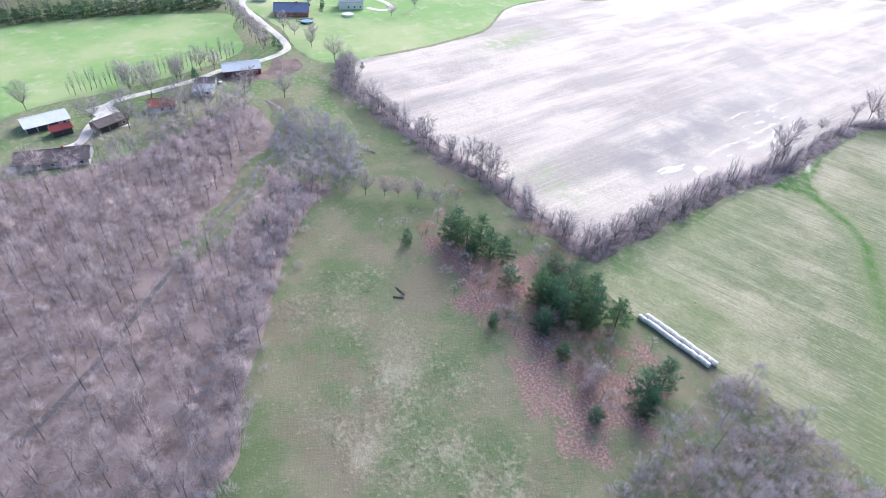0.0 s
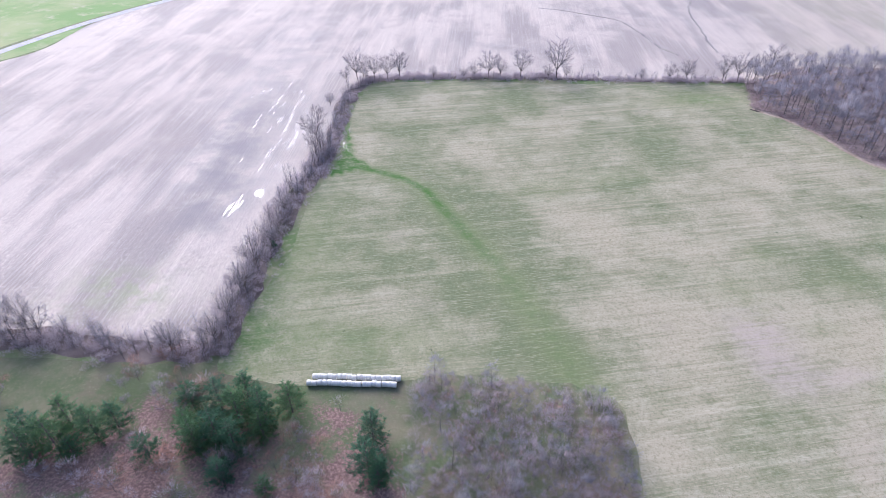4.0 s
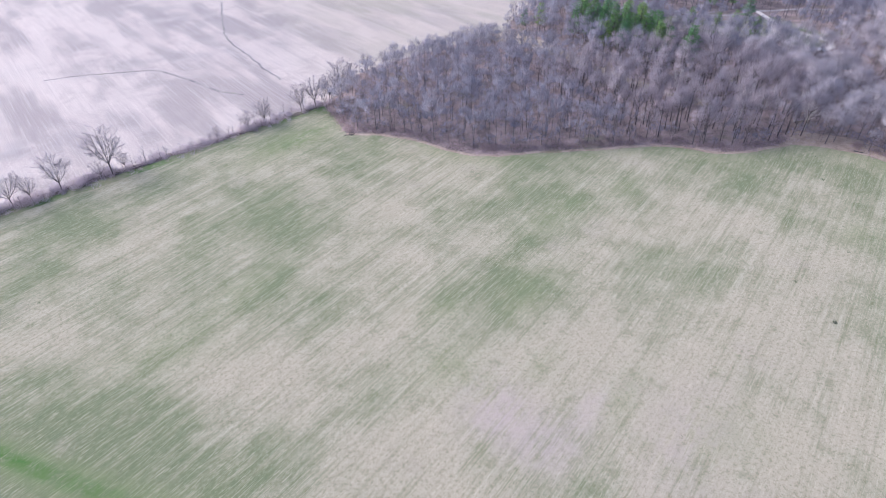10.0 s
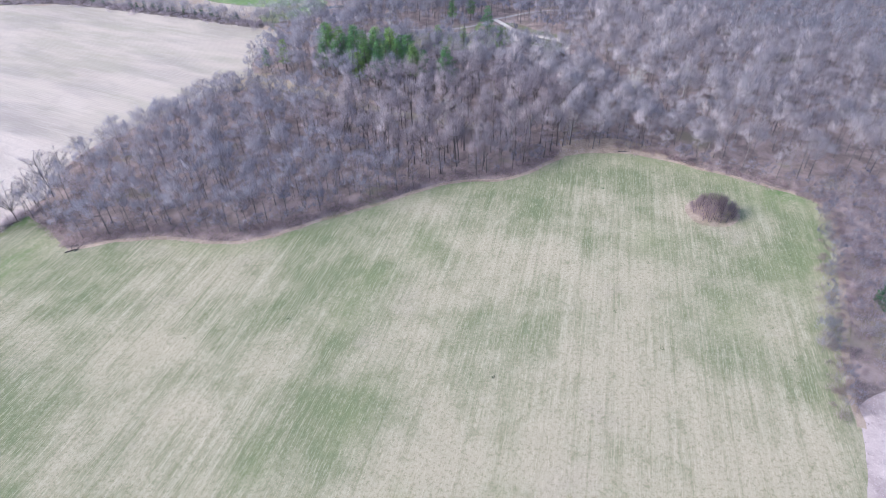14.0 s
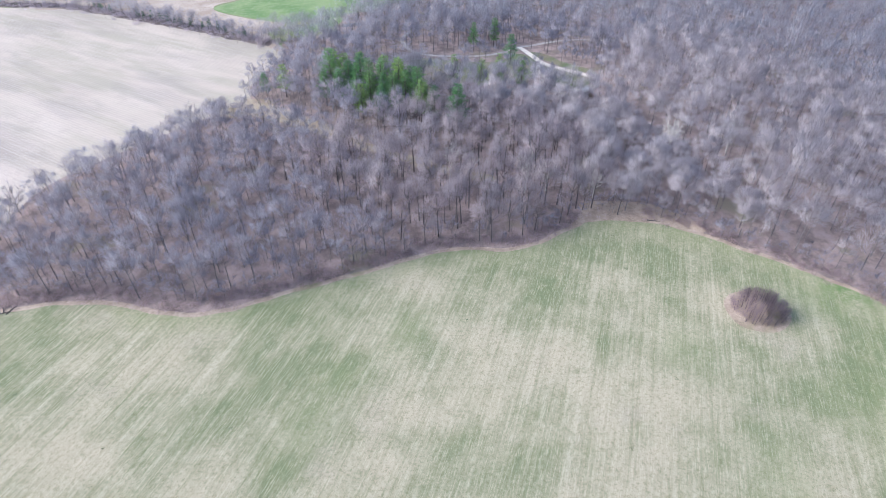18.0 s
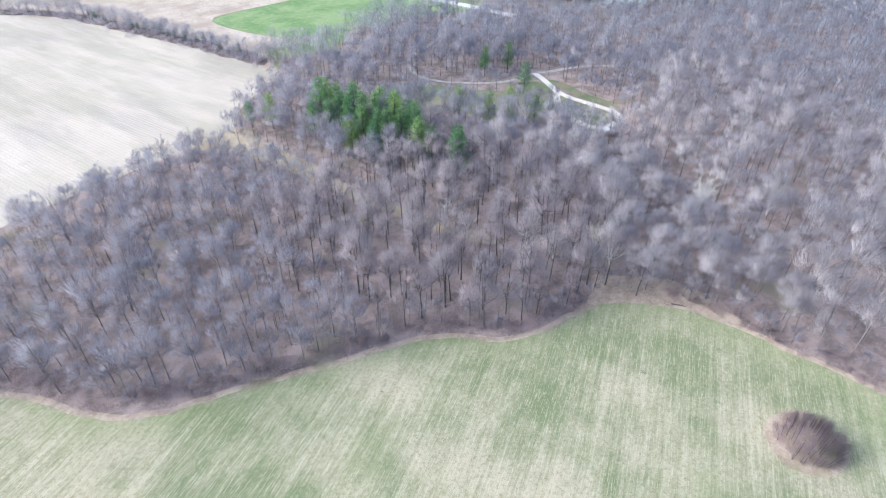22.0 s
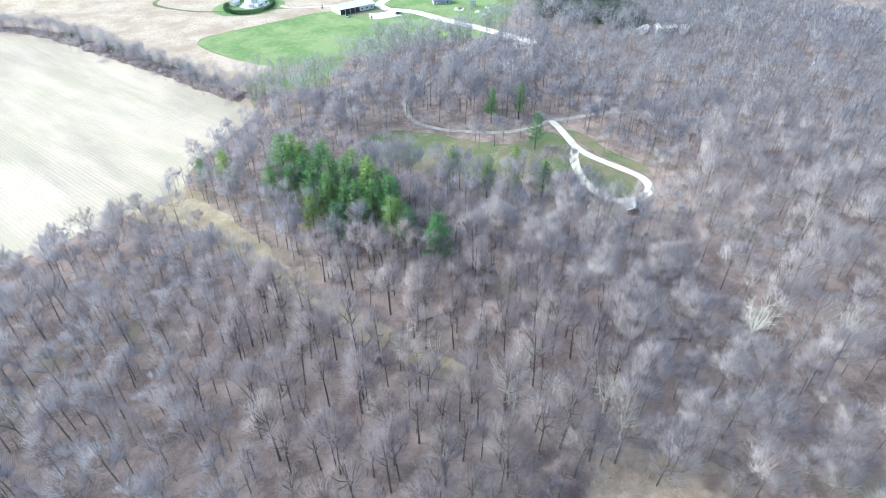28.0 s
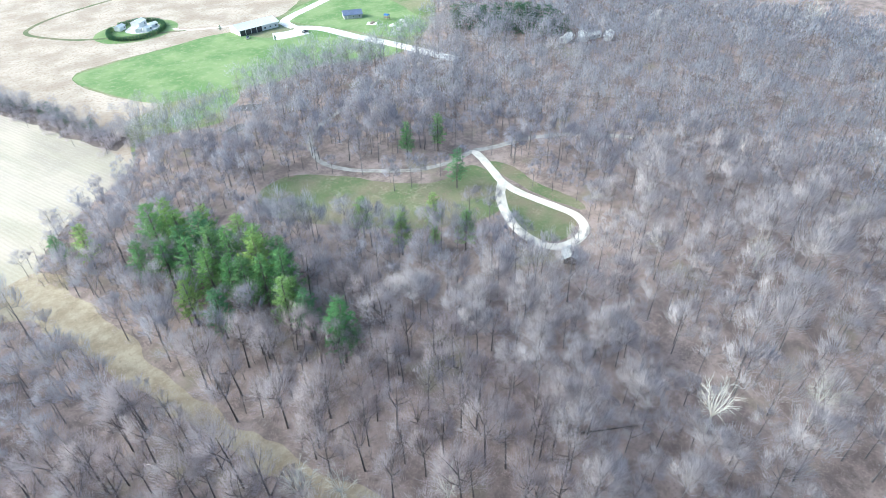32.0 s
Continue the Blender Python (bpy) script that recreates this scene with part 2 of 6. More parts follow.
PASTURE, HAY, CROP, MEADOW = make_pasture(), make_hay(), make_crop(), make_meadow()
LITTER = make_litter("leaf_litter", (0.16, 0.125, 0.117), (0.36, 0.285, 0.262), (0.24, 0.21, 0.16))
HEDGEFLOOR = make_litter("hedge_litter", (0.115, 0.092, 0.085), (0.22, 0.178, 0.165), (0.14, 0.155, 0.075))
SWALE = make_litter("damp_swale", (0.21, 0.19, 0.185), (0.42, 0.385, 0.35), (0.30, 0.29, 0.22))
REDLITTER = make_litter("russet_leaf_litter", (0.14, 0.105, 0.095), (0.27, 0.20, 0.175), (0.19, 0.18, 0.11))
DRYGRASS = make_litter("dry_grass_verge", (0.27, 0.21, 0.165), (0.47, 0.38, 0.30), (0.20, 0.19, 0.10))
STRAW = make_litter("straw_grass", (0.27, 0.22, 0.16), (0.44, 0.375, 0.285), (0.27, 0.22, 0.15))
PINKSOIL = make_litter("bare_soil", (0.38, 0.31, 0.30), (0.55, 0.47, 0.45), (0.33, 0.28, 0.24))
LAWN, HAZE_WHEAT, PRAIRIE, WATER = make_lawn(), make_haze_wheat(), make_prairie(), make_water()
TRACK = make_gravel("woodland_gravel", (0.31, 0.285, 0.265), (0.47, 0.44, 0.41))
GRAVEL = make_gravel("gravel", (0.58, 0.53, 0.47), (0.76, 0.71, 0.64))
CONCRETE = make_gravel("concrete", (0.66, 0.64, 0.61), (0.80, 0.78, 0.76))
ASPHALT = make_gravel("worn_asphalt", (0.50, 0.49, 0.49), (0.64, 0.63, 0.63))


# ---- plant and building materials ----
def make_twig(name, ramp, per_object, second=(0.42, 0.39, 0.40), calm=0.65, thin=True):
    m = shader(name, 0.9, 0.0, 0.15)
    if per_object:
        n = node(m, "ShaderNodeObjectInfo")
        v = n.outputs["Random"]
    else:
        v = attribute(m, "tint")
    mean = [sum(c[k] for c in ramp) / len(ramp) for k in range(3)]
    ramp = [tuple(mean[k] + calm * (c[k] - mean[k]) for k in range(3)) for c in ramp]
    n = node(m, "ShaderNodeValToRGB")
    while len(n.color_ramp.elements) < len(ramp):
        n.color_ramp.elements.new(0.5)
    for k, c in enumerate(ramp):
        n.color_ramp.elements[k].position = k / (len(ramp) - 1)
        n.color_ramp.elements[k].color = (*c, 1)
    link(m, v, n.inputs[0])
    g = grain(m, place(m), 1.3, 3)
    colour = blend(m, calc(m, "MULTIPLY", step(m, g, 0.35, 0.7), 0.25), n.outputs[0], second)
    finish(m, colour)
    if thin:
        through_light, both = node(m, "ShaderNodeBsdfTranslucent"), node(m, "ShaderNodeMixShader")
        both.inputs[0].default_value = 0.45
        link(m, colour, through_light.inputs["Color"])
        link(m, m.node_tree.nodes["Principled BSDF"].outputs[0], both.inputs[1])
        link(m, through_light.outputs[0], both.inputs[2])
        link(m, both.outputs[0], m.node_tree.nodes["Material Output"].inputs["Surface"])
    return m


GREYS = [(0.30, 0.295, 0.33), (0.46, 0.43, 0.455), (0.41, 0.41, 0.46), (0.51, 0.455, 0.445), (0.62, 0.60, 0.62), (0.42, 0.385, 0.405), (0.57, 0.49, 0.50)]
TWIG = make_twig("bare_twigs", [(1.05 * r, 1.0 * g, 1.03 * v) for r, g, v in GREYS], True, (0.47, 0.445, 0.475))
TWIGS = make_twig("bare_twigs_mass", [(0.90 * r, 0.92 * g, 1.0 * v) for r, g, v in [(0.31, 0.31, 0.36), (0.45, 0.43, 0.465), (0.40, 0.405, 0.465), (0.49, 0.445, 0.455), (0.57, 0.555, 0.59), (0.40, 0.375, 0.405), (0.52, 0.46, 0.48)]], False, (0.45, 0.42, 0.44))
# blue-grey tint for the far trees only: distance haze put into the twig colour
HAZE_CANOPY = make_twig("haze_canopy_twigs", [(1.45 * r, 1.46 * g, 1.46 * v) for r, g, v in [(0.18, 0.19, 0.24), (0.31, 0.305, 0.35), (0.25, 0.265, 0.32), (0.37, 0.345, 0.37), (0.40, 0.405, 0.445), (0.26, 0.265, 0.315), (0.37, 0.335, 0.365)]], False, (0.42, 0.44, 0.50))
WARMTWIG = make_twig("grey_pink_twigs", [(1.22 * r, 1.2 * g, 1.2 * v) for r, g, v in [(0.36, 0.35, 0.385), (0.50, 0.47, 0.50), (0.43, 0.425, 0.47), (0.59, 0.535, 0.535), (0.62, 0.60, 0.62), (0.46, 0.44, 0.47), (0.58, 0.515, 0.525)]], False, (0.56, 0.52, 0.53), 0.4)
WESTTWIG = make_twig("mauve_twigs", [(0.50, 0.42, 0.46), (0.61, 0.50, 0.525), (0.53, 0.475, 0.52), (0.65, 0.54, 0.545), (0.66, 0.61, 0.64), (0.56, 0.46, 0.49)], False, (0.56, 0.47, 0.50))
BARKS = make_twig("grey_bark_mass", [(0.16, 0.142, 0.145), (0.25, 0.228, 0.23), (0.20, 0.18, 0.183)], False, (0.19, 0.172, 0.175), thin=False)
BARK = make_twig("grey_bark", [(0.09, 0.077, 0.075), (0.17, 0.148, 0.145), (0.12, 0.104, 0.104)], True, (0.17, 0.15, 0.148), thin=False)
PALE = make_twig("pale_bark", [(0.70, 0.67, 0.61), (0.80, 0.77, 0.71)], True, (0.62, 0.59, 0.53), thin=False)
RUSSET = make_twig("russet_twigs", [(0.36, 0.20, 0.16), (0.42, 0.27, 0.22)], True, (0.34, 0.22, 0.19))
BRUSH = make_twig("brush_twigs", [(0.52, 0.465, 0.52), (0.64, 0.56, 0.60), (0.58, 0.53, 0.60), (0.65, 0.57, 0.58)], False, (0.54, 0.475, 0.51))
MAUVE = make_twig("dark_mauve_twigs", [(0.48, 0.40, 0.46), (0.56, 0.46, 0.51), (0.50, 0.44, 0.52)], False, (0.48, 0.40, 0.45))
UNDERTWIG = make_twig("understory_twigs", [(0.47, 0.37, 0.37), (0.55, 0.43, 0.42), (0.51, 0.42, 0.44), (0.59, 0.47, 0.44)], False, (0.46, 0.37, 0.37))
NEEDLE = make_twig("pine_needles", [(0.085, 0.19, 0.125), (0.105, 0.22, 0.115), (0.155, 0.265, 0.11), (0.115, 0.215, 0.155)], True, (0.06, 0.135, 0.085))
LIGHTNEEDLE = make_twig("light_pine_needles", [(0.17, 0.36, 0.15), (0.21, 0.40, 0.16), (0.36, 0.51, 0.17), (0.15, 0.31, 0.17)], True, (0.12, 0.26, 0.11), 1.0)
TUFT = make_twig("dry_tufts", [(0.36, 0.30, 0.22), (0.58, 0.50, 0.40)], False, (0.5, 0.44, 0.33))
WHITE_PLASTIC = painted("bale_wrap", (0.80, 0.775, 0.71), 0.35, 0.12, 2.0)
WHITE = painted("white_paint", (0.80, 0.80, 0.78), 0.5, 0.15)
TIN = painted("bright_sheet_metal", (0.84, 0.84, 0.84), 0.45, 0.12, 0.8, 0.0)
RED = painted("barn_red_paint", (0.30, 0.05, 0.05), 0.7, 0.35)
BRICKRED = painted("red_siding", (0.42, 0.16, 0.11), 0.7, 0.25)
BROWN = painted("brown_shingles", (0.20, 0.16, 0.15), 0.85, 0.3)
BLUE = painted("blue_grey_shingles", (0.16, 0.20, 0.32), 0.8, 0.25)
GREY = painted("grey_siding", (0.50, 0.51, 0.53), 0.7, 0.2)
DARK = painted("dark_trim", (0.06, 0.06, 0.065), 0.5, 0.2)
WOOD = painted("weathered_wood", (0.28, 0.22, 0.18), 0.85, 0.3)
GLASS = shader("window_glass", 0.05, 0.0, 0.6)
GLASS.node_tree.nodes["Principled BSDF"].inputs["Base Color"].default_value = (0.03, 0.035, 0.045, 1)
POOLBLUE = painted("pool_liner", (0.16, 0.45, 0.60), 0.3, 0.1)
RUBBER = painted("rubber", (0.03, 0.03, 0.03), 0.8, 0.2)


# ---- ground geometry ----
from mathutils import geometry


def smooth_line(points, gap=3.0, closed=False, wobble=0.8, seed=0):
    """A Catmull-Rom line through the points at an even gap, made a little uneven."""
    pts = [Vector((p[0], p[1], 0)) for p in points]
    n, out = len(pts), []
    for k in range(n if closed else n - 1):
        a, b, c, d = (pts[(k + j) % n] if closed else pts[min(max(k + j, 0), n - 1)] for j in (-1, 0, 1, 2))
        steps = max(1, int((c - b).length / gap))
        for i in range(steps):
            s = i / steps
            q = 0.5 * (2 * b + (c - a) * s + (2 * a - 5 * b + 4 * c - d) * s * s + (3 * b - a - 3 * c + d) * s ** 3)
            w = noise.noise_vector(Vector((q.x * 0.13, q.y * 0.13, seed * 7.7))) * wobble
            out.append((q.x + w.x, q.y + w.y))
    if not closed:
        out.append(tuple(pts[-1][:2]))
    return out


def sheet(name, outline, z, material, label, grid=25.0, wobble=0.8, gap=3.0, fields=None, seed=0):
    """A flat piece of ground inside an outline; fields: attribute name to function of x, y."""
    line = smooth_line(outline, gap, True, wobble, seed)
    xs, ys = [p[0] for p in line], [p[1] for p in line]
    inner = [Vector((x, y)) for x in np.arange(min(xs) + grid * 0.5, max(xs), grid) for y in np.arange(min(ys) + grid * 0.5, max(ys), grid)]
    verts = [Vector(p) for p in line] + inner
    v, e, f, *_ = geometry.delaunay_2d_cdt(verts, [], [list(range(len(line)))], 1, 1e-4)
    me = bpy.data.meshes.new(name)
    me.from_pydata([(p.x, p.y, z) for p in v], [], [tuple(q) for q in f])
    up = me.polygons[0].normal.z if me.polygons else 1
    if up < 0:
        me.flip_normals()
    for key, func in (fields or {}).items():
        a = me.attributes.new(key, "FLOAT", "POINT")
        a.data.foreach_set("value", [func(p.x, p.y) for p in v])
    me.materials.append(material)
    return tagged(new(name, me), label, "ground", "", "structure")


def ribbon(name, points, width, z, material, label, category="road", wobble=0.4, gap=2.5):
    """A road with a low crown, sunk edges and uneven sides."""
    line = smooth_line(points, gap, False, wobble, len(points))
    bm = bmesh.new()
    last = None
    for k, p in enumerate(line):
        a, b = line[max(k - 1, 0)], line[min(k + 1, len(line) - 1)]
        d = Vector((b[0] - a[0], b[1] - a[1]))
        d.normalize()
        side = Vector((-d.y, d.x))
        w = width * (1 + 0.12 * noise.noise(Vector((p[0] * 0.2, p[1] * 0.2, 3))))
        row = [bm.verts.new((p[0] + side.x * w * s, p[1] + side.y * w * s, z + h)) for s, h in ((-0.5, -0.06), (-0.42, 0.02), (0, 0.06), (0.42, 0.02), (0.5, -0.06))]
        if last:
            for i in range(4):
                bm.faces.new((last[i], row[i], row[i + 1], last[i + 1])).normal_flip()
        last = row
    me = bpy.data.meshes.new(name)
    bm.normal_update()
    bm.to_mesh(me)
    bm.free()
    me.materials.append(material)
    return tagged(new(name, me), label, category, "", "structure")


def near_line(x, y, line):
    best = 1e9
    for (ax, ay), (bx, by) in zip(line, line[1:]):
        dx, dy = bx - ax, by - ay
        s = min(1, max(0, ((x - ax) * dx + (y - ay) * dy) / (dx * dx + dy * dy)))
        best = min(best, math.hypot(x - ax - s * dx, y - ay - s * dy))
    return best


def inside(x, y, poly):
    hit = False
    for (ax, ay), (bx, by) in zip(poly, poly[1:] + poly[:1]):
        if (ay > y) != (by > y) and x < (bx - ax) * (y - ay) / (by - ay) + ax:
            hit = not hit
    return hit


def bump2(x, y, cx, cy, rx, ry, turn=0.0):
    c, s = math.cos(radians(turn)), math.sin(radians(turn))
    u, v = ((x - cx) * c + (y - cy) * s) / rx, (-(x - cx) * s + (y - cy) * c) / ry
    return math.exp(-(u * u + v * v))


WOOD_EDGE = [(99, 319), (98, 299), (108, 293), (120, 281), (131, 261), (141, 252), (153, 247), (177, 236), (194, 229), (208, 222),
             (218, 210), (227, 204), (240, 201), (252, 197), (265, 182), (270, 163), (272, 140), (273, 124), (272, 112), (266, 105),
             (242, 98), (213, 92), (191, 87), (177, 82)]
W_HEDGE = [(-58, 104), (-63, 125), (-68, 152), (-73, 178), (-73, 200), (-77, 220), (-84, 247), (-89, 272), (-88, 288)]
N_HEDGE = [(-88, 288), (-70, 296), (-36, 306), (6, 315), (45, 323), (75, 329), (100, 335)]
NE_HEDGE = [(291, 440), (283, 464), (275, 500), (268, 524), (258, 562), (243, 612), (215, 655), (172, 722)]
SW_HEDGE = [(-62, 104), (-80, 99), (-105, 97), (-125, 90), (-147, 84), (-186, 76), (-215, 72), (-238, 82)]
DITCH = [(-75, 224), (-70, 214), (-65, 206), (-57, 204), (-41, 201), (-29, 195), (-17, 182), (-4, 168), (8, 155), (19, 140), (28, 127), (33, 119)]
HAY_LINE = [(-50, 98.5), (-55, 99), (-57, 104), (-58, 112), (-59, 126), (-60, 148), (-66, 173), (-68, 197), (-70, 216), (-79, 247), (-83, 270), (-78, 286), (-53, 296), (-33, 301), (6, 308), (36, 315),
            (72, 323), (92, 326)] + WOOD_EDGE + [(149, 76), (110, 70), (70, 62), (50, 68), (49, 92), (46, 105), (43, 114), (30, 115), (10, 114), (-2, 110), (-20, 103.5), (-36, 99)]
CROP_LINE = [(-62, 108), (-66, 126), (-71, 153), (-76, 180), (-76, 203), (-80, 222), (-87, 248), (-91, 280), (-76, 294), (-38, 305.5), (6, 315), (45, 323), (100, 336), (116, 350),
             (134, 364), (165, 369.5), (204, 373.5), (230, 376), (241, 391), (254, 401), (286, 424), (279, 458), (269, 510), (256, 556), (241, 606), (209, 650),
             (150, 720), (0, 760), (-120, 700), (-220, 520), (-255, 440), (-282, 400), (-297, 340), (-290, 286), (-302, 249), (-293, 209), (-259, 175),
             (-247, 143), (-240, 112), (-235, 86), (-190, 77), (-147, 85), (-121, 92), (-103, 98), (-80, 100)]

big = bpy.data.meshes.new("ground")
n_ring = 48
ring = [(0, 0, 0)] + [(r * math.cos(a), r * math.sin(a), 0) for r in (400, 900, 2000, 4200) for a in np.linspace(0, 2 * math.pi, n_ring, False)]
faces = [(0, 1 + k, 1 + (k + 1) % n_ring) for k in range(n_ring)]
for j in range(3):
    faces += [(1 + j * n_ring + k, 1 + (j + 1) * n_ring + k, 1 + (j + 1) * n_ring + (k + 1) % n_ring, 1 + j * n_ring + (k + 1) % n_ring) for k in range(n_ring)]
big.from_pydata(ring, [], faces)
big.materials.append(PASTURE)
tagged(new("ground", big), "flat farmland with dull green pasture grass", "ground", "", "structure")

sheet("crop_field", CROP_LINE, 0.05, CROP, "pale harvested crop field with stubble rows and damp patches", 12, 1.0, 4, {
    "wet": lambda x, y: min(1, bump2(x, y, -118, 215, 22, 60, 12) + 0.7 * bump2(x, y, -100, 165, 12, 26, 12) + 0.5 * bump2(x, y, 55, 435, 45, 5, -18)
                            + 0.5 * bump2(x, y, 115, 470, 5, 40, -8) + 0.5 * bump2(x, y, -40, 360, 40, 12) + 0.5 * bump2(x, y, -150, 330, 22, 60, 12) + 0.4 * bump2(x, y, 60, 520, 30, 80, 20)),
    "straw": lambda x, y: min(1, max(0, (x - 95) / 70)),
    "green": lambda x, y: min(1, 0.6 * bump2(x, y, -100, 118, 18, 9, 20)
                              + 2.0 * bump2(x, y, -238, 180, 6, 24, 20))})
DITCH_HEAD = [(-78, 240), (-70, 224), (-62, 211), (-53, 205), (-60, 200), (-67, 195), (-73, 205)]
GREEN_SPOTS = [(109, 137, 9, 4, 24), (84, 184, 7, 5, 24), (108, 177, 12, 6, 24), (35, 220, 14, 6, 24), (95, 153, 8, 3, 24), (120, 116, 9, 7, 0), (170, 207, 9, 5, 24), (216, 149, 9, 7, 24), (195, 114, 12, 8, 24), (133, 203, 9, 6, 24), (223, 112, 9, 7, 24), (149, 208, 7, 5, 0), (12, 206, 14, 8, 0)]
sheet("hay_field", HAY_LINE, 0.07, HAY, "mown hay field, green with straw-coloured streaks", 2.6, 0.7, 2.5, {
    "lush": lambda x, y: min(1, (0.95 if inside(x, y, DITCH_HEAD) else 0) + math.exp(-(near_line(x, y, DITCH) / (2.8 + 0.05 * max(0, 200 - y))) ** 2) * (1.0 if x < -28 else max(0.6, 1.0 - 0.009 * (x + 28)))
                             + 0.75 * bump2(x, y, 80, 306, 30, 8, 20) + 0.8 * math.exp(-(near_line(x, y, W_HEDGE) / 20) ** 2) * min(1, max(0, (205 - y) / 60)) + 0.5 * bump2(x, y, -22, 118, 26, 9, 12)
                             # the oval at (262, 124), south-east of the thicket, is coloured a deeper green
                             + 0.5 * math.exp(-(near_line(x, y, WOOD_EDGE) / 7) ** 2) * (x > 120 and y > 108) + 0.55 * bump2(x, y, 262, 124, 14, 9, -30) + 0.4 * bump2(x, y, 235, 105, 22, 8, 15)
                             + 0.4 * bump2(x, y, -70, 285, 26, 8, 20) + 0.4 * bump2(x, y, 76, 163, 9, 9) + sum(0.34 * bump2(x, y, *g) for g in GREEN_SPOTS)),
    "dry": lambda x, y: min(1, max(0, 0.5 + 0.3 * bump2(x, y, 80, 125, 40, 40, 24) + 0.5 * bump2(x, y, 150, 120, 60, 34, 24) + 0.3 * bump2(x, y, 40, 150, 30, 16, 24) - 0.3 * bump2(x, y, 60, 165, 40, 12, 24)
                                   - 0.45 * math.exp(-(near_line(x, y, DITCH[5:]) / 20) ** 2) - 0.2 * bump2(x, y, 15, 160, 30, 22, -35) + 0.3 * bump2(x, y, 45, 170, 40, 40) + 0.2 * bump2(x, y, 90, 230, 40, 12, 24))),
    "bare": lambda x, y: min(1, 0.9 * bump2(x, y, 79, 147, 9, 8, 60) + 0.7 * bump2(x, y, 84, 133, 8, 6) + 0.4 * bump2(x, y, 112, 120, 16, 9, 24) + 0.5 * bump2(x, y, 98, 137, 9, 3, 24))})
MEADOW_LINE = [(-14, -30), (-28, -10), (-36, -7), (-51, -3), (-64, 4), (-84, 12), (-101, 20), (-118, 32), (-128, 44), (-160, 62), (-205, 62), (-222, 74), (-200, 74), (-150, 81), (-122, 86),
               (-96, 92), (-70, 97), (-55, 106), (-36, 101), (-20, 104), (-2, 110), (10, 95), (20, 60), (30, 20), (30, -30)]
DRY_SPOTS = [(-62, 24, 9, 5, 20), (-74, 30, 8, 6, 40), (-46, 34, 11, 9, 30), (-33, 30, 9, 8, 0), (-30, 44, 7, 6, 0), (-12, 38, 12, 8, 40), (-34, 14, 8, 6, 0), (-20, 20, 10, 9, 0), (2, 40, 9, 9, 0), (-70, 14, 5, 5, 0)]
LEAF_SPOTS = [(0.7, -66, 66, 12, 6, 25), (0.6, -84, 60, 8, 5, 20), (0.5, -64, 84, 9, 7, 40), (0.7, -14, 62, 9, 7, 10), (0.75, -42, 78, 16, 12, 20), (0.8, -24, 66, 14, 9, 30), (0.75, -8, 78, 12, 16, 0), (0.7, -52, 60, 11, 6, 20), (0.6, -78, 68, 12, 8, 30), (0.5, -58, 74, 10, 8, 0), (0.45, -20, 92, 10, 6, 10), (0.5, -2, 62, 6, 4, 0)]
sheet("meadow", MEADOW_LINE, 0.045, MEADOW, "rough meadow with green grass and dry tan tufts", 4, 0.8, 2.5, {
    "dry": lambda x, y: min(1, sum(bump2(x, y, *s) for s in DRY_SPOTS)),
    "litter": lambda x, y: min(0.75, sum(q * bump2(x, y, *c) for q, *c in LEAF_SPOTS))}, 3)
WEST_WOOD = [(-20, -24), (-28, -10), (-36, -6), (-51, -2), (-64, 5), (-84, 13), (-101, 21), (-116, 32), (-126, 40), (-137, 28), (-150, 24), (-170, 30), (-190, 30), (-203, 26), (-196, 10), (-184, -6),
             (-176, -20), (-168, -45), (-168, -90), (-120, -110), (-60, -90)]
sheet("woodland_floor", WEST_WOOD, 0.04, LITTER, "brown leaf-littered floor of the bare woodland", 12, 1.2, 3, seed=7)
EAST_WOOD = WOOD_EDGE[::-1] + [(99, 338), (112, 346), (133, 365), (165, 371), (204, 375), (230, 378), (243, 396), (260, 410), (284, 424), (300, 440), (330, 430), (352, 452), (400, 452), (440, 432), (470, 440), (520, 470),
                               (620, 560), (760, 480), (860, 260), (800, 20), (600, -40), (400, -20), (280, 40), (220, 70), (192, 76)]
sheet("woodland_floor", EAST_WOOD, 0.03, LITTER, "brown leaf-littered floor of the bare woodland", 20, 1.2, 3, seed=9)
BRUSH_LINE = [(10, 55), (4, 72), (-1, 85), (-5, 98), (-6, 107), (1, 112), (12, 113), (22, 115), (34, 116), (44, 113), (47, 100), (50, 85), (50, 66), (30, 52)]
sheet("brush_floor", BRUSH_LINE, 0.09, MEADOW, "leaf-littered ground beneath tangled brush", 2.5, 2.0, 2.5, {
    "dry": lambda x, y: 0.3, "litter": lambda x, y: min(0.4, 0.1 * near_line(x, y, BRUSH_LINE + BRUSH_LINE[:1])) - 0.5 * bump2(x, y, 27, 95, 5, 9, 10)}, 11)
sheet("bare_field", [(177, 84), (192, 80), (205, 70), (200, 40), (150, 20), (90, 30), (80, 66), (110, 72), (149, 78)], 0.06, PINKSOIL, "pale pinkish bare soil beside the hay field", 10, 0.8, 3, seed=12)
sheet("prairie", [(284, 424), (292, 440), (300, 462), (320, 470), (308, 500), (306, 537), (330, 545), (398, 541), (430, 545), (470, 560), (640, 700), (560, 860), (200, 860), (215, 650), (243, 608), (258, 558), (270, 510), (282, 458)],
      0.057, PRAIRIE, "pale dry prairie grass", 20, 1.0, 4, seed=13)
sheet("lawn", [(306, 536), (326, 542), (359, 543), (400, 541), (414, 512), (446, 506), (456, 440), (430, 436), (404, 452), (376, 450), (352, 462), (322, 470), (310, 500)], 0.06, LAWN, "bright green mown lawn", 12, 0.8, 3, seed=14)
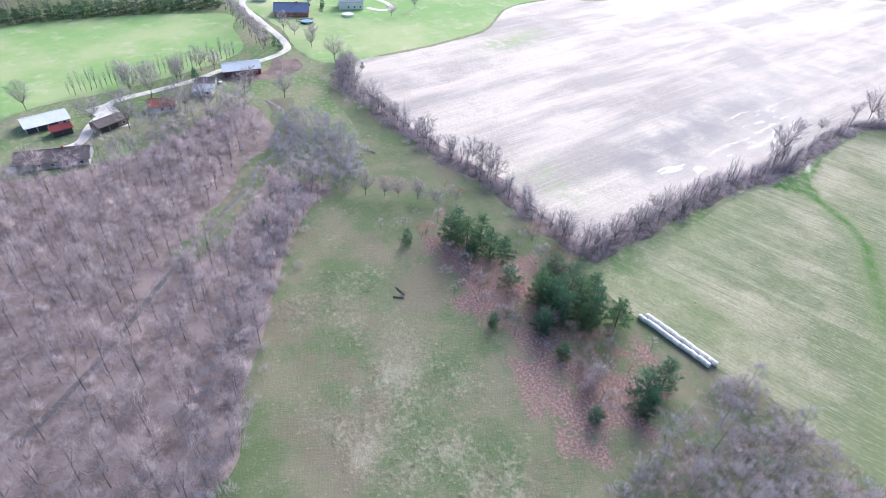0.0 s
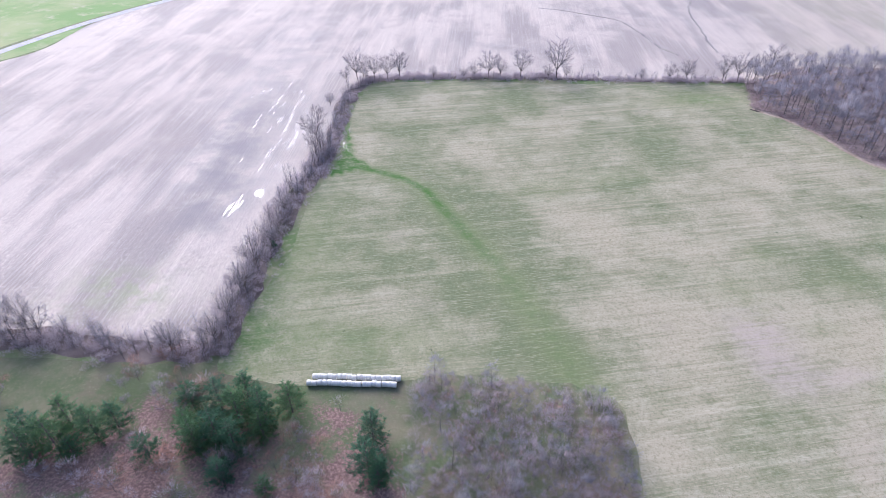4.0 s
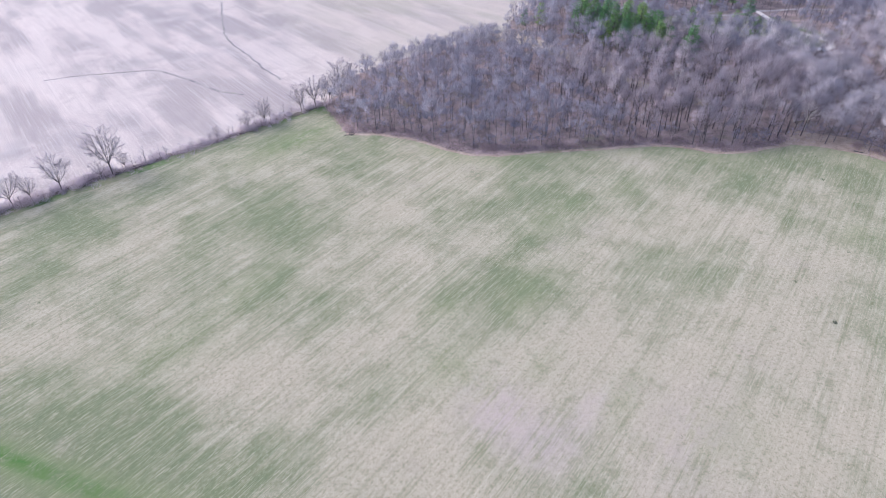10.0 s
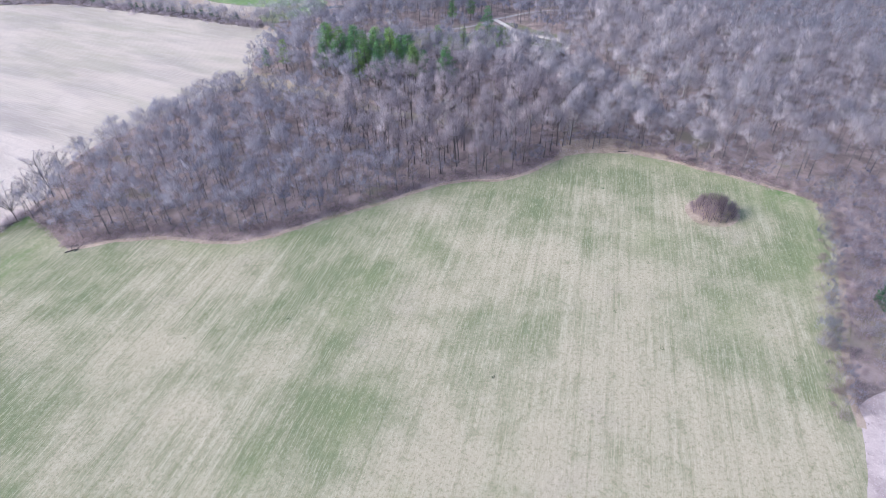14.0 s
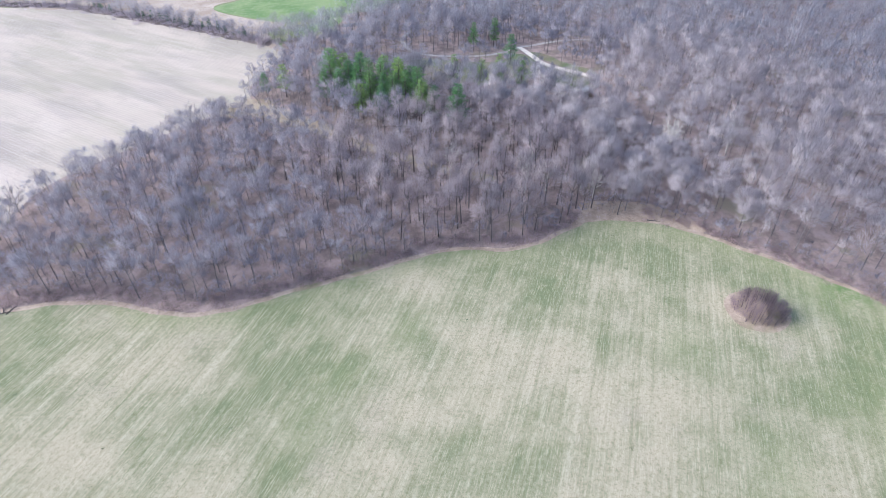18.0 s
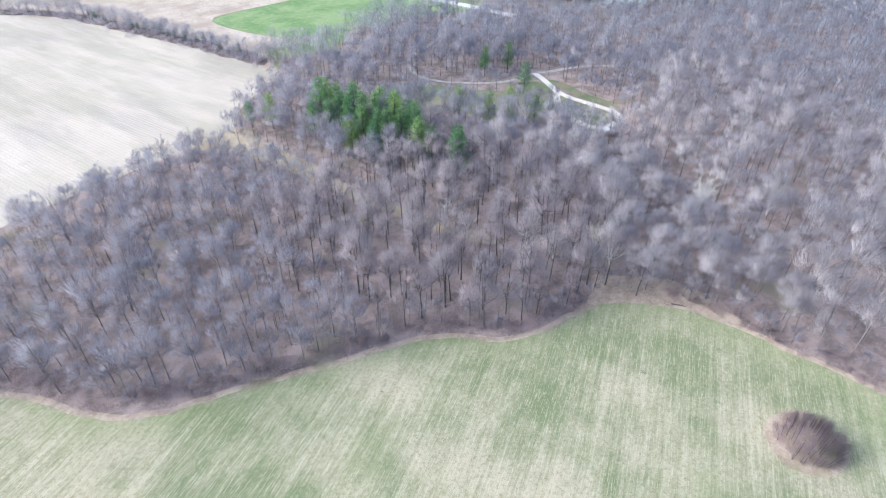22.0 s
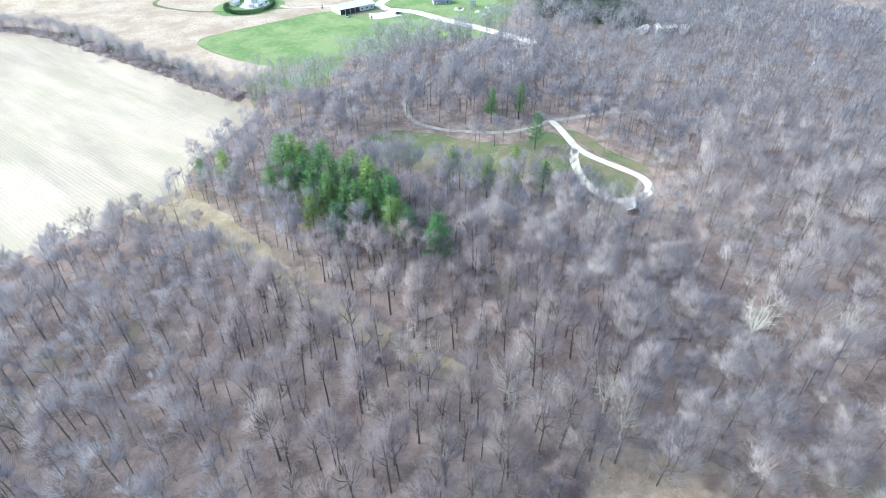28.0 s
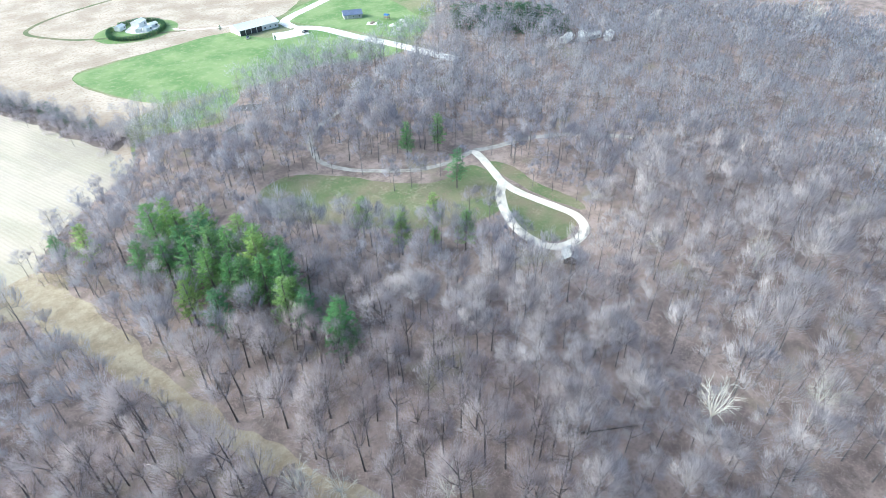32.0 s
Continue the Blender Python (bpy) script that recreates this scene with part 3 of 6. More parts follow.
sheet("lawn", [(446, 541), (500, 560), (520, 520), (500, 462), (486, 450), (464, 452), (453, 494), (444, 520)], 0.06, LAWN, "bright green mown lawn round a house", 12, 0.8, 3, seed=15)
sheet("lawn", [(335, 440), (350, 446), (352, 456), (338, 456), (318, 452), (312, 440)], 0.065, LAWN, "small green lawn by the pond", 8, 0.8, 3, seed=16)
sheet("lawn", [(308, 366), (326, 362), (352, 322), (374, 318), (372, 302), (362, 294), (350, 290), (328, 304), (312, 326), (300, 350)], 0.06, MEADOW, "dull green clearing in the woods", 8, 1.2, 2.5, {"dry": lambda x, y: 0.4, "litter": lambda x, y: 0.25}, 17)
sheet("lawn", [(372, 298), (371, 283), (370, 268), (362, 263), (353, 265), (351, 276), (358, 288)], 0.065, MEADOW, "green grass inside the gravel loop", 5, 0.4, 2, {"dry": lambda x, y: 0.15, "litter": lambda x, y: 0.45 * bump2(x, y, 355, 267, 5, 5)}, 18)
sheet("lawn", [(380, 314), (384, 306), (380, 290), (380, 272), (375, 268), (374, 292)], 0.065, MEADOW, "grass strip beside the gravel loop", 5, 0.6, 2, {"dry": lambda x, y: 0.3, "litter": lambda x, y: 0.25}, 19)
sheet("green_field", [(-338, -84), (-336, 30), (-304, 36), (-268, 34), (-250, 8), (-236, -30), (-230, -55), (-222, -84)], 0.035, HAZE_WHEAT, "bright green winter wheat field", 14, 0.8, 4, seed=21)
sheet("lawn", [(-380, 40), (-356, 46), (-320, 56), (-290, 62), (-262, 62), (-240, 70), (-238, 84), (-243, 112), (-250, 143), (-262, 175), (-295, 209), (-304, 249), (-292, 286), (-300, 330), (-320, 255), (-334, 191), (-348, 137), (-372, 88), (-395, 60)],
      0.05, HAZE_WHEAT, "bright green grass round the farmhouses", 14, 1.0, 4, seed=22)
sheet("green_field", [(-400, 60), (-372, 98), (-354, 140), (-338, 195), (-322, 255), (-306, 345), (-280, 415), (-240, 470), (-300, 620), (-500, 560), (-560, 200)], 0.02, HAZE_WHEAT, "bright green field beyond the road", 30, 1.0, 5, seed=23)
sheet("barnyard_soil", [(-232, 20), (-228, 42), (-236, 58), (-250, 58), (-252, 48), (-238, 40), (-238, 20)], 0.07, REDLITTER, "trampled brown barnyard soil", 6, 1.0, 2, seed=24)
STRIP = [(221, 379), (227, 362), (232, 338), (236, 310), (238, 292), (242, 273), (246, 255), (250, 240)]
sheet("dry_grass", [(212, 374), (222, 356), (228, 336), (232, 310), (235, 290), (239, 271), (244, 252), (250, 238), (253, 241), (248, 258), (244, 276), (241, 293), (239.5, 312), (238, 338), (236, 360), (234, 378)], 0.06, STRAW, "strip of tan dry grass through the woods", 5, 2.4, 2, seed=25)
ribbon("verge", WOOD_EDGE[1:], 2.0, 0.09, DRYGRASS, "tan dry grass verge along the wood edge", "verge", 1.2)
sheet("verge", [(236, 202), (246, 201), (253, 202), (260, 206), (267, 199), (276, 186), (276, 170), (271, 165), (266, 181), (254, 196), (246, 198)], 0.10, DRYGRASS, "tan dry grass at the field corner", 4, 1.0, 2, seed=26)

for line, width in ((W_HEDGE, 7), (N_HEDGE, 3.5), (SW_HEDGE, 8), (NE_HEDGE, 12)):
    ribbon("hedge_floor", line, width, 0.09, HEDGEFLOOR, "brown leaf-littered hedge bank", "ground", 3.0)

# roads and drives
ribbon("road", [(-420, 20), (-390, 50), (-366, 78), (-352, 115), (-338, 150), (-328, 191), (-314, 255), (-301, 340), (-274, 418), (-242, 466), (-200, 540)], 6.5, 0.18, ASPHALT, "pale grey country road")
ribbon("driveway", [(-176, -62), (-185, -52), (-190, -40), (-204, -36), (-214, -31), (-224, -28), (-229, -16), (-233, -4), (-238, 8), (-246, 22), (-251, 39), (-260, 53), (-268, 58), (-288, 57), (-315, 53), (-351, 49), (-368, 60)], 4.0, 0.13, GRAVEL, "pale gravel farm drive")
ribbon("driveway", [(-352, 116), (-344, 125), (-337, 133), (-326, 137), (-317, 137), (-313, 131), (-316, 125), (-321, 122)], 3.6, 0.13, GRAVEL, "pale gravel drive round to the house")
ribbon("gravel_yard", [(-222, -34), (-214, -30), (-204, -27), (-198, -26)], 9, 0.14, GRAVEL, "pale gravel yard")
ribbon("gravel_loop", [(384, 325), (378, 312), (372, 301), (370, 290), (371, 277), (371, 268), (366, 261), (357, 260), (350, 264), (349, 271), (352, 281), (361, 293), (372, 301)], 3.6, 0.13, GRAVEL, "pale gravel loop drive in the woods", wobble=0.3)
ribbon("gravel_road", [(384, 325), (393, 320), (408, 314), (420, 305), (430, 293), (440, 278)], 3.0, 0.125, TRACK, "gravel drive through the woods")
ribbon("gravel_road", [(384, 325), (370, 326), (357, 332), (347, 342), (339, 353), (336, 366), (341, 378), (352, 390), (381, 400), (425, 414), (457, 405)], 2.6, 0.12, TRACK, "gravel drive through the woods")
ribbon("concrete_drive", [(436, 516), (446, 500), (449, 476), (455, 444), (458, 418), (460, 400)], 8, 0.13, CONCRETE, "broad pale concrete drive")
ribbon("concrete_drive", [(416, 512), (424, 508), (436, 506)], 14, 0.14, CONCRETE, "concrete apron by the workshop")
ribbon("concrete_drive", [(436, 516), (438, 530), (450, 538), (490, 552), (560, 580)], 7, 0.115, CONCRETE, "pale drive to the road")
ribbon("gravel_road", [(436, 530), (414, 548), (388, 565), (384, 575)], 3, 0.12, GRAVEL, "pale gravel track")
ribbon("mown_path", [(388, 565), (344, 590), (326, 611), (318, 640), (345, 661), (390, 674)], 3, 0.11, MEADOW, "mown path through the prairie", "path")
ribbon("swale", [(69, 366), (58, 378), (47, 402), (34, 424), (13, 432), (-2, 438), (-20, 440)], 1.5, 0.12, SWALE, "damp drainage swale in the crop field", "ditch", 1.1)
ribbon("swale", [(90, 375), (86, 395), (83, 424), (79, 455), (83, 487), (92, 540)], 1.3, 0.12, SWALE, "damp drainage swale in the crop field", "ditch", 1.1)
ribbon("creek_bank", [(-205, 40), (-190, 38), (-165, 34), (-150, 20), (-137, 14), (-124, 4), (-114, -2), (-104, -10)], 11, 0.06, MEADOW, "grassy creek bank with scattered brush", "ground", 2.0)
ribbon("creek", [(-205, 34), (-190, 38), (-165, 36), (-150, 20), (-137, 14), (-120, 0), (-95, -18), (-70, -35), (-52, -50)], 1.6, 0.10, WATER, "narrow dark creek", "creek")

# ---- water ----
def pool_of_water(name, cx, cy, rx, ry, turn, z, label, seed):
    pts = []
    for a in np.linspace(0, 2 * math.pi, 14, False):
        r = 1 + 0.35 * noise.noise(Vector((math.cos(a) * 1.7, math.sin(a) * 1.7, seed)))
        u, v = rx * r * math.cos(a), ry * r * math.sin(a)
        c, s = math.cos(radians(turn)), math.sin(radians(turn))
        pts.append((cx + u * c - v * s, cy + u * s + v * c))
    ob = sheet(name, pts, z, WATER, label, 3, 0.08, 0.5, seed=seed)
    return tagged(ob, "", "water")


def streaks(cx, cy, count, half, gap, seed, wide):
    """Standing water in the hollows between stubble rows."""
    rng = np.random.default_rng(seed)
    for k in range(count):
        s = (k - (count - 1) / 2) * gap
        pool_of_water("puddle", cx + s + rng.normal(0, 0.15), cy + rng.normal(0, half * 0.25) - 0.19 * s, wide * rng.uniform(0.6, 1.3), half * rng.uniform(0.4, 1.15), 11, 0.08,
                      "thin streak of standing water between stubble rows", seed * 10 + k)


streaks(-91.5, 167, 6, 5.0, 0.62, 3, 0.3)
streaks(-87, 177, 6, 4.0, 0.62, 4, 0.3)
rng = np.random.default_rng(12)
for k in range(80):
    u = rng.uniform(0, 1) ** 1.6
    x, y = -91 - 42 * u + rng.normal(0, 5 + 3 * u), 214 + 60 * u + rng.normal(0, 9)
    pool_of_water("puddle", x, y, rng.uniform(0.05, 0.15), rng.uniform(1.2, 5.0), 11, 0.08, "thin streak of standing water between stubble rows", 200 + k)
for k in range(12):
    u = rng.uniform(0, 1)
    pool_of_water("puddle", -75.5 + 9.5 * u + rng.normal(0, 0.7), 228 - 17 * u + rng.normal(0, 1.0), 0.14, rng.uniform(0.6, 1.8), 27, 0.14, "thin streak of water in the field ditch", 90 + k)
pool_of_water("pond", 346, 434, 7, 4, -30, 0.08, "small blue woodland pond", 33)
pool_of_water("pond", 330, 418, 6, 3.5, 10, 0.08, "small pale woodland pond", 34)


# ---- plants ----
class Cloud:
    """Collects triangles of thin limbs and slivers, with soft shading normals."""

    def __init__(self):
        self.v, self.f, self.s, self.n = [], [], [], 0

    def add(self, verts, tris, normals):
        self.v.append(np.asarray(verts, float))
        self.f.append(np.asarray(tris, int) + self.n)
        self.s.append(np.asarray(normals, float))
        self.n += len(verts)

    def limb(self, a, b, ra, rb, sides=4):
        a, b = np.asarray(a, float), np.asarray(b, float)
        d = (b - a) / (np.linalg.norm(b - a) + 1e-9)
        u = np.cross(d, (0.3, 0.9, 0.1) if abs(d[2]) > 0.8 else (0, 0, 1))
        u /= np.linalg.norm(u)
        w = np.cross(d, u)
        ring = np.array([math.cos(t) * u + math.sin(t) * w for t in np.linspace(0, 2 * math.pi, sides, False)])
        tris = []
        for k in range(sides):
            j = (k + 1) % sides
            tris += [(k, j, sides + j), (k, sides + j, sides + k)]
        self.add(np.concatenate([a + ring * ra, b + ring * rb]), tris, np.concatenate([ring, ring]))

    def slivers(self, base, way, length, width, rng, heart=(0, 0, -3.0), rough=0.16):
        """Thin triangles from base points along ways, shaded as part of a rounded mass about the heart."""
        base, way = np.asarray(base, float), np.asarray(way, float)
        n = len(base)
        way = way / np.linalg.norm(way, axis=1, keepdims=True)
        side = np.cross(way, rng.normal(size=(n, 3)))
        side /= np.linalg.norm(side, axis=1, keepdims=True) + 1e-9
        length, width = np.broadcast_to(length, n)[:, None], np.broadcast_to(width, n)[:, None]
        out = base + way * length * 0.5 - np.asarray(heart, float)
        out = out / (np.linalg.norm(out, axis=1, keepdims=True) + 1e-9) + rng.normal(0, rough, (n, 3)) + (0, 0, 0.15)
        out /= np.linalg.norm(out, axis=1, keepdims=True)
        tip = base + way * length
        face = np.cross(side * width, tip - base)
        side = side * np.where((face * out).sum(1) < 0, -1.0, 1.0)[:, None]
        v = np.stack([base - side * width / 2, base + side * width / 2, tip], 1).reshape(-1, 3)
        self.add(v, np.arange(3 * n).reshape(-1, 3), np.repeat(out, 3, axis=0))

    def arrays(self):
        return np.concatenate(self.v), np.concatenate(self.f), np.concatenate(self.s)


def raw_mesh(name, v, f, s, material, tint=None, second=None, which=None):
    me = bpy.data.meshes.new(name)
    me.vertices.add(len(v))
    me.vertices.foreach_set("co", np.ascontiguousarray(v, np.float32).ravel())
    me.loops.add(3 * len(f))
    me.loops.foreach_set("vertex_index", np.ascontiguousarray(f, np.int32).ravel())
    me.polygons.add(len(f))
    me.polygons.foreach_set("loop_start", np.arange(0, 3 * len(f), 3, dtype=np.int32))
    me.polygons.foreach_set("use_smooth", np.ones(len(f), dtype=bool))
    me.update(calc_edges=True)
    me.normals_split_custom_set_from_vertices(np.ascontiguousarray(s, np.float32))
    if tint is not None:
        a = me.attributes.new("tint", "FLOAT", "POINT")
        a.data.foreach_set("value", np.ascontiguousarray(tint, np.float32))
    me.materials.append(material)
    if second:
        me.materials.append(second)
        me.polygons.foreach_set("material_index", np.ascontiguousarray(which, np.int32))
    return me


def bare_tree(seed, h=18.0, r=4.2, nodes=70, each=11, fork=0.4, width=0.055, sides=5, spread=0.5, round_top=0.32, low=0.4, inner=0.5, stout=0.0105, reach=0.34):
    """Trunk with limbs, and a rounded crown of branchlets that end in sprays of fine twigs. Returns two pairs of arrays."""
    rng = np.random.default_rng(seed)
    wood, fine = Cloud(), Cloud()
    lean = rng.normal(0, 0.03, 2) * h
    top = np.array([lean[0] * fork, lean[1] * fork, h * fork])
    heart = np.array([lean[0], lean[1], h * (1 - round_top)])
    tr = stout * h
    wood.limb((0, 0, -0.2), top, tr * 1.25, tr * 0.8, sides)
    wood.limb(top, heart + (0, 0, h * round_top * 0.5), tr * 0.75, tr * 0.2, 3)
    limbs, ends = (6 if sides > 3 else 4), []
    for k in range(limbs):
        t = 2 * math.pi * (k + rng.uniform(-0.35, 0.35)) / limbs
        up = rng.uniform(-0.45, 0.7)
        q = math.sqrt(1 - min(0.95, up * up)) * rng.uniform(0.55, 0.8)
        b = heart + np.array([r * q * math.cos(t), r * q * math.sin(t), h * round_top * up * 0.8])
        a = top + (heart - top) * rng.uniform(0.0, 0.8)
        mid = (a + b) / 2 + (0, 0, -0.1 * r) + rng.normal(0, 0.05, 3) * r
        wood.limb(a, mid, tr * 0.62, tr * 0.42, 3)
        wood.limb(mid, b, tr * 0.42, tr * 0.12, 3)
        ends += [mid, (mid + b) / 2, b]
    ends = np.array(ends + [heart, heart + (0, 0, h * round_top * 0.45)])
    def dome(n, lo, hi):
        d = rng.normal(size=(n, 3))
        d[:, 2] = np.abs(d[:, 2]) * 1.05 - low
        d /= np.linalg.norm(d, axis=1, keepdims=True)
        turn = np.arctan2(d[:, 1], d[:, 0])
        lobes = 1 + 0.13 * np.sin(3 * turn + seed) + 0.08 * np.sin(7 * turn + 2 * seed) + 0.10 * np.sin(9 * d[:, 2] + seed)
        return d, heart + d * np.array([r, r, h * round_top]) * (rng.uniform(lo, hi, n) * lobes)[:, None]

    d, shell = dome(nodes, inner, 0.85)
    near = ends[np.argmin(((shell[:, None] - ends[None]) ** 2).sum(-1), axis=1)]
    way = shell - near
    wood.slivers(near, way, np.linalg.norm(way, axis=1) * 1.15, 0.03 + 0.35 * width, rng, heart)
    n = nodes * each
    anchor = heart - (0, 0, h * round_top * (0.9 + 0.5 * fork))
    if nodes > 10:
        k, u = rng.integers(0, nodes, n), rng.uniform(0.25, 1.05, (n, 1))
        base = near[k] + way[k] * u + rng.normal(0, 0.10 * r, (n, 3)) * (1, 1, 0.6)
        along_branch = way[k] / (np.linalg.norm(way[k], axis=1, keepdims=True) + 1e-9) * 0.35
    else:
        d, base = dome(n, inner * 0.7, 1.0 - 0.4 * reach)
        along_branch = 0
    out = base - anchor
    out /= np.linalg.norm(out, axis=1, keepdims=True)
    fine.slivers(base, out + along_branch + rng.normal(0, spread * 0.5, (n, 3)) + (0, 0, 0.15), rng.uniform(0.45, 1.2, n) * r * reach, width, rng, heart - (0, 0, h * round_top * 0.5), 0.07)
    return wood.arrays(), fine.arrays()


def vase_tree(seed, h=14.0, r=4.2, limbs=7, sub=6, each=12, width=0.04, fork=0.22, stout=0.011):
    """Short trunk that parts into rising limbs with ascending branches and fine twigs."""
    rng = np.random.default_rng(seed)
    wood, fine = Cloud(), Cloud()
    tr = stout * h
    crotch = np.array([*rng.normal(0, 0.02, 2) * h, h * fork])
    wood.limb((0, 0, -0.2), crotch, tr * 1.2, tr * 0.85, 6)
    for k in range(limbs):
        t = 2 * math.pi * (k + rng.uniform(-0.3, 0.3)) / limbs
        q = rng.uniform(0.25, 1.0) if k else 0.1
        out = np.array([math.cos(t), math.sin(t), 0.0])
        end = out * r * q * 0.9 + (0, 0, h * (0.97 - 0.36 * q * q) * rng.uniform(0.88, 1.0))
        mid = crotch + (end - crotch) * 0.45 + out * r * 0.12
        wood.limb(crotch, mid, tr * 0.5, tr * 0.33, 4)
        wood.limb(mid, end, tr * 0.33, 0.02, 3)
        for j in range(sub):
            s = rng.uniform(0.15, 1.0)
            a = crotch + (mid - crotch) * (s / 0.45) if s < 0.45 else mid + (end - mid) * ((s - 0.45) / 0.55)
            v = out * rng.uniform(0.1, 1.0) + rng.normal(0, 0.55, 3) * (1, 1, 0.3) + (0, 0, rng.uniform(0.25, 0.9))
            v = v / np.linalg.norm(v)
            reach = r * rng.uniform(0.35, 0.7) * (1.25 - 0.6 * s)
            tip = a + v * reach
            wood.limb(a, tip, tr * 0.16, 0.015, 3)
            n = each
            u = rng.uniform(0.1, 1.0, (n, 1))
            fine.slivers(a + (tip - a) * u, v + rng.normal(0, 0.5, (n, 3)) + (0, 0, 0.25), rng.uniform(0.4, 1.0, n) * r * 0.3, width, rng, (0, 0, h * 0.5))
    return wood.arrays(), fine.arrays()


def shrub(seed, h=3.0, r=2.0, twigs=85, width=0.06):
    rng = np.random.default_rng(seed)
    c = Cloud()
    t, s = rng.uniform(0, 2 * math.pi, twigs), np.sqrt(rng.uniform(0, 1, twigs))
    base = np.stack([r * 0.75 * s * np.cos(t), r * 0.75 * s * np.sin(t), rng.uniform(-0.1, 0.55, twigs) * h * (1 - 0.5 * s)], 1)
    way = np.stack([0.6 * s * np.cos(t), 0.6 * s * np.sin(t), np.ones(twigs)], 1) + rng.normal(0, 0.4, (twigs, 3))
    c.slivers(base, way, rng.uniform(0.3, 0.6, twigs) * h, width, rng)
    return c.arrays()


def conifer(seed, h=12.0, r=4.0, tufts=1100, bare=0.08, taper=0.6, size=0.5):
    """Trunk with uneven whorls of boughs, each set with sprays of needles."""
    rng = np.random.default_rng(seed)
    wood, fine = Cloud(), Cloud()
    wood.limb((0, 0, -0.2), (0, 0, h * 0.97), 0.018 * h, 0.02, 6)
    pts, ways = [], []
    levels = max(9, int(h * 0.9))
    for k in range(levels):
        s = (k + rng.uniform(-0.3, 0.3)) / levels
        z = h * (bare + (0.99 - bare) * max(0, s))
        prof = max(0.02, 1 - s) ** taper * (0.7 + 0.3 * min(1, max(0, s) / 0.2))
        n = rng.integers(4, 7)
        for j in range(n):
            t = 2 * math.pi * (j + rng.uniform(0, 0.8)) / n + k
            reach = r * prof * rng.uniform(0.6, 1.25) + 0.3
            d = np.array([math.cos(t), math.sin(t), rng.uniform(0.0, 0.35)])
            wood.limb((0, 0, z), d * reach * 0.9 + (0, 0, z), 0.05, 0.012, 3)
            for q in np.linspace(0.3, 1.0, max(3, int(reach * 3))):
                pts.append(d * reach * q + (0, 0, z) + rng.normal(0, 0.10 + 0.08 * reach * q, 3) * (1, 1, 0.35))
                ways.append(d + (0, 0, 0.15))
    pts, ways = np.array(pts), np.array(ways)
    pick = rng.integers(0, len(pts), tufts)
    fine.slivers(pts[pick] + rng.normal(0, 0.22, (tufts, 3)) * (1, 1, 0.5), ways[pick] + rng.normal(0, 0.6, (tufts, 3)) * (1, 1, 0.5) + (0, 0, 0.15), rng.uniform(0.6, 1.5, tufts) * size * 1.5, size * rng.uniform(0.3, 0.6, tufts), rng, (0, 0, h * (bare + 0.25)), 0.45)
    return wood.arrays(), fine.arrays()


def plant_thing(name, wood, fine, bark, leaf, label, category, wood_name="trunk", fine_name="crown"):
    top = tagged(new(name), label, category)
    for part_name, arrays, material in ((wood_name, wood, bark), (fine_name, fine, leaf)):
        ob = new(part_name, raw_mesh(part_name, *arrays, material))
        ob.parent = top
    return top


def gather(name, templates, spots, material, label, category, seed=0):
    """One object of many plants. spots: x, y, scale. A template's third entry counts its woody faces."""
    rng = np.random.default_rng(seed)
    vs, fs, ss, ts, ws, n = [], [], [], [], [], 0
    for x, y, s in spots:
        v, f, sn, *woody = templates[rng.integers(0, len(templates))]
        a = rng.uniform(0, 2 * math.pi)
        c, d = math.cos(a) * s, math.sin(a) * s
        zs = s * rng.uniform(0.85, 1.15)
        w = np.stack([v[:, 0] * c - v[:, 1] * d + x, v[:, 0] * d + v[:, 1] * c + y, v[:, 2] * zs], 1)
        vs.append(w)
        fs.append(f + n)
        ss.append(np.stack([(sn[:, 0] * c - sn[:, 1] * d) / s, (sn[:, 0] * d + sn[:, 1] * c) / s, sn[:, 2]], 1))
        ts.append(np.full(len(v), min(1, max(0, rng.uniform(0, 1) * 0.7 + 0.3 * (0.5 + noise.noise(Vector((x * 0.03, y * 0.03, 1))))))))
        ws.append(np.arange(len(f)) < (woody[0] if woody else 0))
        n += len(v)
    me = raw_mesh(name, np.concatenate(vs), np.concatenate(fs), np.concatenate(ss), material, np.concatenate(ts), BARKS, np.concatenate(ws))
    return tagged(new(name, me), label, category, "", "stuff")


def joined(pair):
    (a, fa, sa), (b, fb, sb) = pair
    return np.concatenate([a, b]), np.concatenate([fa, fb + len(a)]), np.concatenate([sa, sb]), len(fa)


# the woods: jittered planting, thinned in clearings and along drives
LOOP = [(384, 325), (378, 312), (371, 290), (371, 268), (357, 260), (349, 268), (361, 293), (372, 301)]
KEEP_OPEN = [LOOP, [(384, 325), (408, 314), (430, 293)], [(384, 325), (357, 332), (337, 355), (352, 390), (381, 400), (425, 414), (457, 405)], [(436, 516), (449, 476), (458, 418)]]
CLEARINGS = [(326, 336, 14), (312, 352, 12), (345, 310, 13), (363, 308, 10), (316, 330, 9), (333, 314, 9), (284, 352, 6), (280, 342, 5), (361, 277, 9), (378, 295, 5), (346, 434, 9), (330, 418, 8), (338, 448, 12), (248, 240, 5), (257, 228, 4), (225, 262, 4)]


